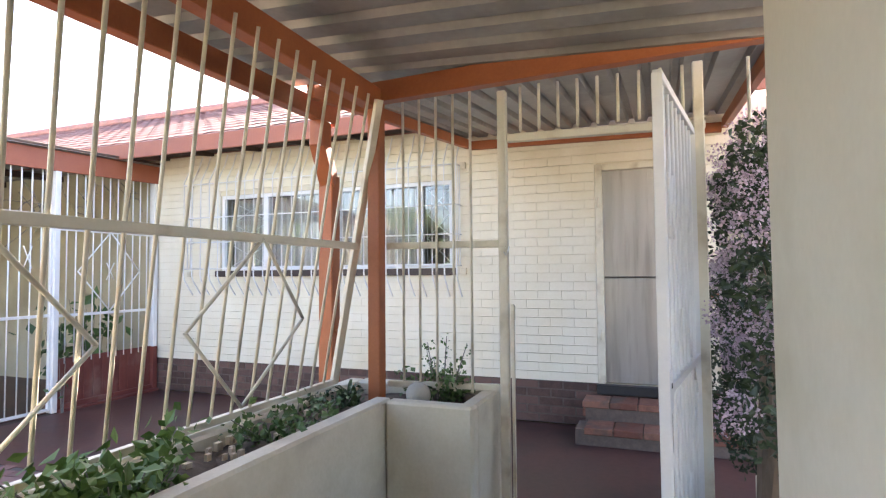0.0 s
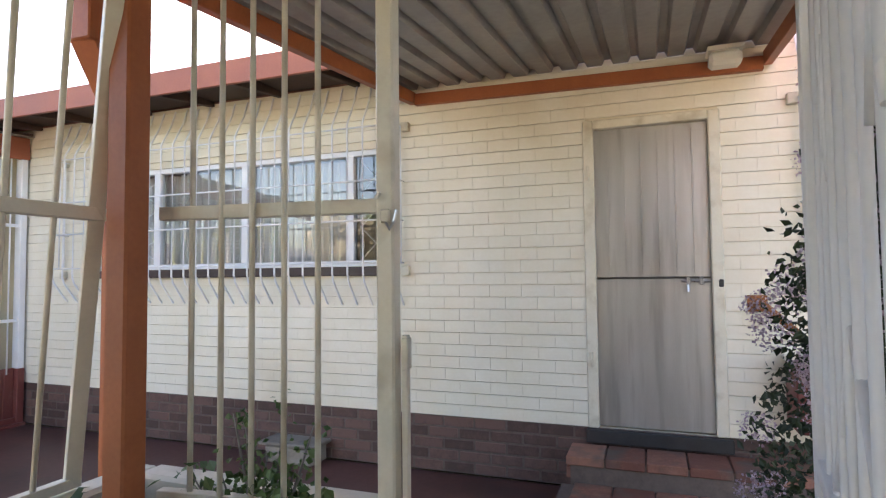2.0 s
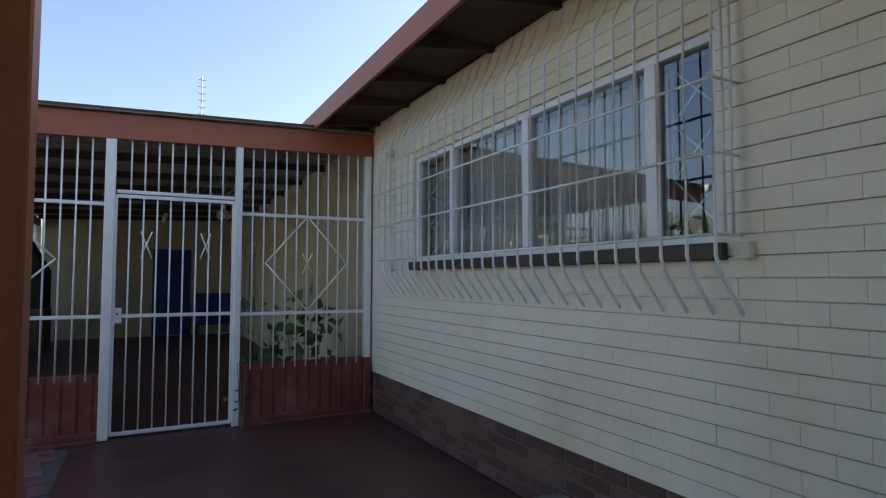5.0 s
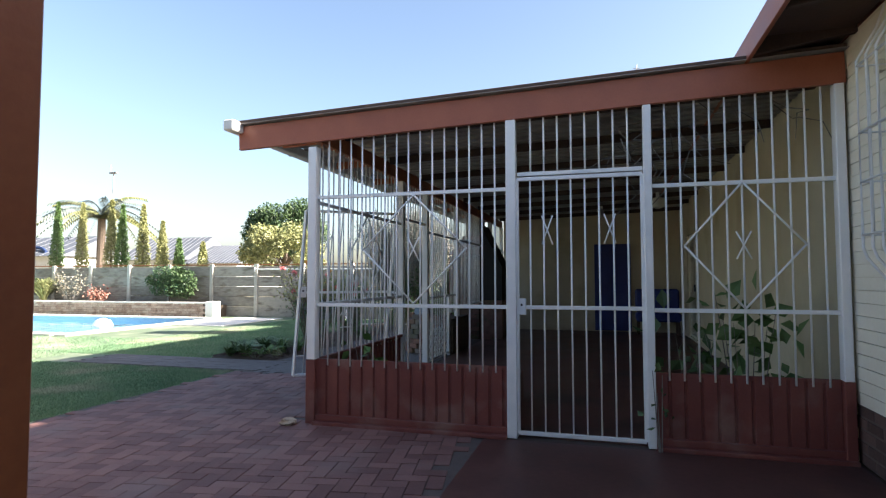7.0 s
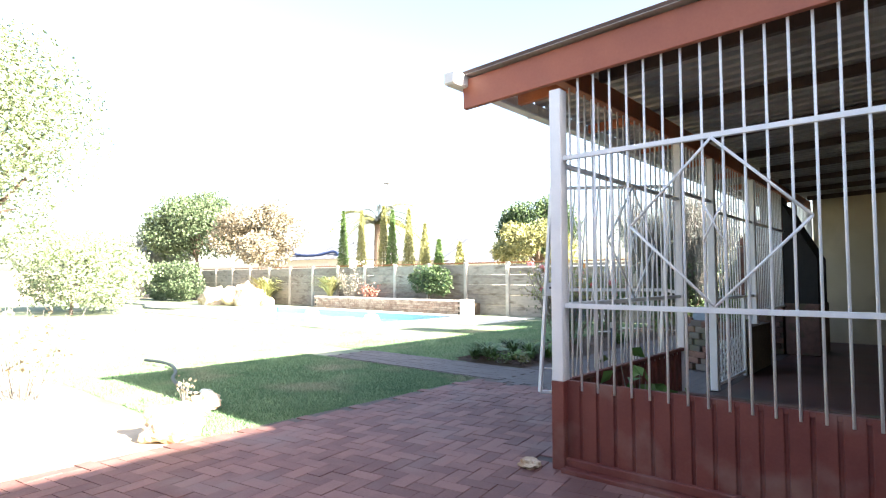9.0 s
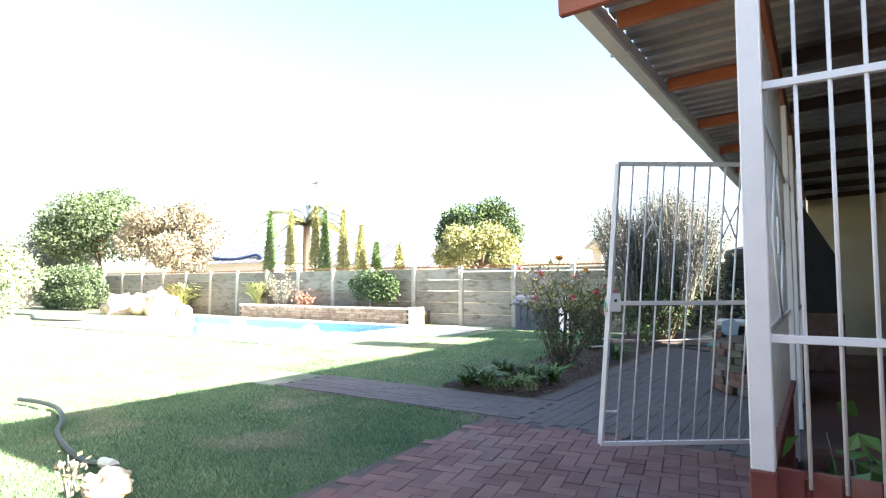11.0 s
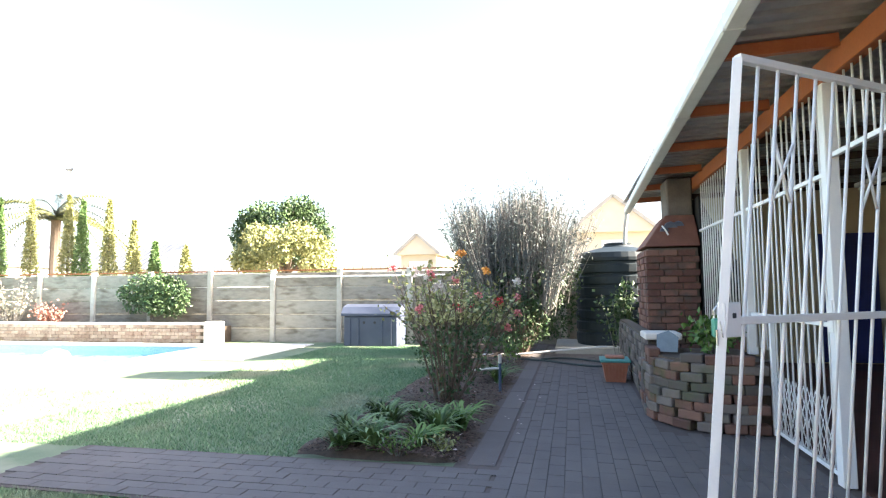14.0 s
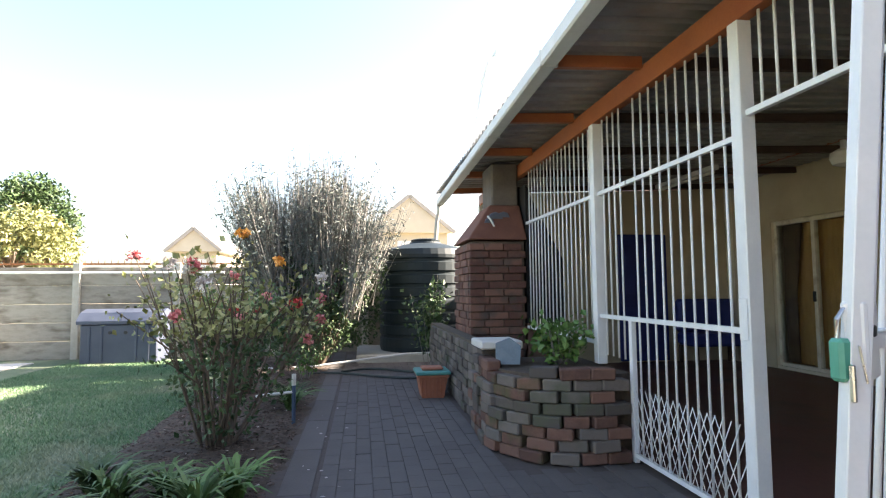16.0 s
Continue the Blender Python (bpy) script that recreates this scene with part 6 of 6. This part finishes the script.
ph = thing("pool_hose", (-24, 6.5, 0), "long dark pool hose lying across the lawn", "hose")
part("hose", tube([(-33 + i, 7.0 + .6 * math.sin(i * .7), .02) for i in range(10)], .035, 6), HOSE, ph)

# ---------------------------------------------------------------- left garden and trees beyond
tree("acacia_tree", -23, .2, 9.0, lump_crown(-23.2, .4, 5.0, 3.6, 3.0, 3.8, 26, 3), 20000, .15, LEAF_SILVER, "tall sunlit feathery tree beside the lawn", .2, 111)
tree("garden_bush", -25, 3.2, 3.4, lump_crown(-26, 3.4, 1.5, 3.8, 2.6, 1.7, 20, 4), 14000, .13, LEAF_SILVER, "sunlit yellow-green bushes edging the lawn", .06, 112, "bush", 1.2)
tree("garden_bush", -34, 11.0, 2.6, lump_crown(-35, 11.0, 1.1, 3.6, .9, 1.3, 18, 5), 11000, .13, LEAF_OLIVE, "green bushes in front of the garden wall", .06, 113, "bush", 1.2)
herb("sunlit_shrub", -9.4, -1.7, 0, .9, .6, 1.0, 300, .06, LEAF_PALE, "sparse dry shrub in full sun", 114, 26, "shrub")
tree("broad_tree", -53, 21, 9.5, lump_crown(-53, 21, 5.6, 6.0, 4, 3.6, 26, 6), 22000, .27, LEAF_OLIVE, "large green tree beyond the garden wall", .3, 115)
tree("broad_tree", -64, 22, 8.0, lump_crown(-64, 22, 4.6, 5.5, 4, 2.8, 14, 7), 9000, .32, LEAF_GREY, "greyish tree beyond the garden wall", .3, 116)
tree("pale_tree", -42.5, 21, 7.5, lump_crown(-42.8, 21, 4.5, 4.6, 3.5, 2.8, 15, 8), 13000, .26, LEAF_PALE, "pale dry-leaved tree beyond the garden wall", .25, 117)
tree("round_tree", -19.2, 24.5, 5.8, lump_crown(-19.4, 24.5, 4.0, 2.7, 2.0, 2.1, 44, 9, .34), 20000, .17, LEAF_DARK, "dark green round tree beyond the wall", .2, 118)
tree("golden_tree", -17.0, 20.5, 4.2, lump_crown(-16.9, 20.3, 2.6, 2.6, 1.8, 1.8, 26, 10, .3), 12000, .15, LEAF_YELLOW, "golden green bushy tree beyond the wall", .15, 119)
for k, (x, z) in enumerate(((-29.8, 5.3), (-28.1, 5.2), (-26.2, 5.3), (-25.5, 5.0), (-24.2, 5.0), (-23.0, 4.1), (-22.0, 3.2), (-20.6, 3.0))):
    t = thing("cypress", (x, 19, 0), "slender sunlit pencil cypress beyond the wall", "tree", "pencil cypresses")
    part("trunk", rod((x, 19, 0), (x, 19, z * .8), .07, 6, .02), BARK, t)
    rr = np.random.default_rng(130 + k)
    n = 6000
    zz = z * (.08 + .92 * rr.random(n) ** .9)
    rad = .36 * np.clip((1 - zz / z) * 1.7, .04, 1) ** .75 * (.45 + .55 * rr.random(n))
    aa = rr.uniform(0, math.tau, n)
    v, f = leaves(np.stack([x + rad * np.cos(aa), 19 + rad * np.sin(aa), zz], 1), .11, seed=130 + k, aspect=.45)
    raw("crown", v, f, LEAF_MID if k in (0, 3, 6) else LEAF_YELLOW, t)
pm = thing("palm_tree", (-32.2, 24, 0), "feather palm with arching fronds beyond the wall", "tree")
part("trunk", rod((-32.2, 24, 0), (-32.2, 24, 5.2), .28, 10, .22), BARK, pm)
r = random.Random(15)
for i in range(44):
    a, el = r.uniform(0, math.tau), r.uniform(.1, 1.3)
    L_, v, f = 3.5 * r.uniform(.8, 1.1), [], []
    d, side = Vector((math.cos(a), math.sin(a), 0)), Vector((-math.sin(a), math.cos(a), 0))
    for j in range(22):
        u = j / 21
        c = Vector((-32.2, 24, 5.2)) + d * L_ * u * math.cos(el * (1 - .3 * u)) + Vector((0, 0, L_ * (u * math.sin(el) - .62 * u * u)))
        for s in (-1, 1):
            n = len(v)
            tip = c + side * s * .42 * (1 - .6 * u) + d * .2 - Vector((0, 0, .22))
            v += [tuple(c), tuple(c + d * .15), tuple(tip)]
            f.append((n, n + 1, n + 2))
    raw("frond", v, f, LEAF_GREY if i % 3 else LEAF_YELLOW, pm)
ms = thing("mast", (-37.6, 30, 0), "thin steel mast with a small head", "mast")
part("pole", rod((-37.6, 30, 0), (-37.6, 30, 9.2), .08, 8, .05), ZINC, ms)
part("head", block(-37.95, -37.25, 29.9, 30.1, 9.2, 9.35, .02), ZINC, ms)
part("head_fork", rod((-37.85, 30, 9.3), (-37.9, 30, 9.9), .05, 6), ZINC, ms)
an = thing("tv_antenna", (2.0, 12, 4.4), "thin roof aerial with short cross rods", "antenna")
part("mast", rod((-.75, 12, 2.9), (-.75, 12, 7.2), .02, 6), ZINC, an)
for i in range(6):
    part("cross_rod", rod((-.85, 12, 6.1 + .2 * i), (-.65, 12, 6.1 + .2 * i), .012, 5), ZINC, an)


def far_house(x0, x1, y0, y1, wall_h, ridge, wall_m, roof_m, label, along='x', windows=2):
    t = thing("far_house", ((x0 + x1) / 2, (y0 + y1) / 2, 0), label, "house", kind="thing")
    part("wall", block(x0, x1, y0, y1, 0, wall_h), wall_m, t)
    bm = bmesh.new()
    e = .35
    if along == 'x':
        ym = (y0 + y1) / 2
        a = [bm.verts.new(c) for c in ((x0 - e, y0 - e, wall_h), (x1 + e, y0 - e, wall_h), (x1 + e, y1 + e, wall_h), (x0 - e, y1 + e, wall_h), (x0 - e, ym, ridge), (x1 + e, ym, ridge))]
        fs = ((0, 1, 5, 4), (2, 3, 4, 5), (0, 4, 3), (1, 2, 5), (0, 3, 2, 1))
    else:
        xm = (x0 + x1) / 2
        a = [bm.verts.new(c) for c in ((x0 - e, y0 - e, wall_h), (x1 + e, y0 - e, wall_h), (x1 + e, y1 + e, wall_h), (x0 - e, y1 + e, wall_h), (xm, y0 - e, ridge), (xm, y1 + e, ridge))]
        fs = ((0, 1, 4), (1, 2, 5, 4), (2, 3, 5), (3, 0, 4, 5), (0, 3, 2, 1))
    for ids in fs:
        bm.faces.new([a[i] for i in ids])
    if along == 'x':
        part("roof", bm, roof_m, t)
        for i in range(12):
            x = x0 + (x1 - x0) * (i + .5) / 12
            part("roof_rib", beam((x, y0 - e, wall_h + .02), (x, (y0 + y1) / 2, ridge + .02), .06, .05), roof_m, t)
    else:
        part("gable", bm, wall_m, t)
        for s in (-1, 1):
            xe = x0 - e if s < 0 else x1 + e
            part("barge_board", beam((xe, y0 - e - .05, wall_h), ((x0 + x1) / 2, y0 - e - .05, ridge + .1), .14, .18), roof_m, t)
            part("roof_slope", beam((xe, (y0 + y1) / 2, wall_h + .05), ((x0 + x1) / 2, (y0 + y1) / 2, ridge + .12), y1 - y0, .1), roof_m, t)
    for i in range(windows):
        x = x0 + (x1 - x0) * (i + .5) / windows
        part("window", block(x - .6, x + .6, y0 - .03, y0 - .005, wall_h - 1.5, wall_h - .4, .01), WHITE_METAL, t)
    return t


fh = far_house(-57.0, -42.5, 30, 38, 3.0, 4.85, WHITEWASH, GREY_ROOF, "house with a grey sheet roof beyond the wall")
part("tarpaulin", tube(smooth([(-52.5, 30.8, 3.75), (-50.5, 30.6, 3.5), (-48, 30.5, 3.45), (-46, 30.9, 3.75), (-44.5, 30.4, 3.35)]), .13, 6), TARP, fh, "dark blue tarpaulin sagging on the roof")
far_house(-36.5, -31.3, 30, 36, 2.6, 4.45, WHITEWASH, GREY_ROOF, "white house with a grey tiled roof beyond the wall")
far_house(-30.6, -26.6, 30, 36, 2.3, 3.75, WHITEWASH, GREY_ROOF, "low white house with a grey roof beyond the wall")
far_house(-5.6, -1.6, 30, 40, 4.1, 5.9, YELLOW_WALL, PALE_ROOF, "pale yellow gabled house beyond the wall", 'y', 1)
far_house(-16.3, -14.0, 34, 42, 3.4, 4.6, YELLOW_WALL, PALE_ROOF, "small pale gabled house beyond the wall", 'y', 1)

# ---------------------------------------------------------------- pieces of walls and paving
MESHES = {}
for nm, (x0, x1, y0, y1, z0, z1), m, owner in WALL_BRICKS:
    key = (nm, m.name, round(x1 - x0, 2), round(y1 - y0, 3), round(z1 - z0, 3))
    if key not in MESHES:
        MESHES[key] = solid(nm, (key[2] if key[2] > .01 else x1 - x0, key[3], key[4]), .0006 if m is CREAM else min(.006, key[4] * .1, max(key[2], .02) * .2), m)
    share(nm, MESHES[key], owner, Matrix.Translation(((x0 + x1) / 2, (y0 + y1) / 2, (z0 + z1) / 2)))
for me, m in ARC_BRICKS:
    share("brick", me, bp, m)
pav = thing("paving_red", (-5, -.5, 0), "worn red herringbone brick paving", "paving", kind="structure")
for x, y, hz in PAVING_LATER[:300]:
    share("paver", red_h if hz else red_v, pav, pose(x, y, -.026 + random.uniform(-.002, .002), random.uniform(-.25, .25), random.uniform(-.25, .25), 9.8))


def joined_pavers(name, spots, size, turn, material, owner):
    n = len(spots)
    rg = np.random.default_rng(3)
    c, s = math.cos(turn), math.sin(turn)
    v = np.empty((n, 8, 3))
    for k, (x, y, hz) in enumerate(spots):
        a, b = (size[0], size[1]) if hz else (size[1], size[0])
        a, b = a / 2 - .0015, b / 2 - .0015
        z = -.001 + rg.uniform(-.0025, .0015)
        for q_, (sx, sy) in enumerate(((-1, -1), (1, -1), (1, 1), (-1, 1))):
            px, py = sx * a, sy * b
            qx, qy = sx * (a - .002), sy * (b - .002)
            v[k, q_] = (x + px * c - py * s, y + px * s + py * c, -.05)
            v[k, q_ + 4] = (x + qx * c - qy * s, y + qx * s + qy * c, z)
    f = (BOX_FACES[None] + 8 * np.arange(n)[:, None, None]).reshape(-1, 4)
    raw(name, v, f, material, owner)["kind"] = "stuff"


joined_pavers("pavers", PAVING_LATER[300:], (.22, .11), radians(9.8), PAVER_FAR, pav)
dpav = thing("paving_grey", (-5.5, 6, 0), "grey-brown brick paved garden path", "paving", kind="structure")
dark_spots.sort(key=lambda s: (s[0] + 5.8) ** 2 + (s[1] - 3.6) ** 2)
dk_h, dk_v = paver("paver", (.22, .11), DARK_PAVER), paver("paver", (.11, .22), DARK_PAVER)
for x, y, hz in dark_spots[:280]:
    share("paver", dk_h if hz else dk_v, dpav, pose(x, y, -.026 + random.uniform(-.002, .002), random.uniform(-.2, .2), random.uniform(-.2, .2), 0))
joined_pavers("pavers", dark_spots[280:], (.22, .11), 0, DARK_PAVER_FAR, dpav)
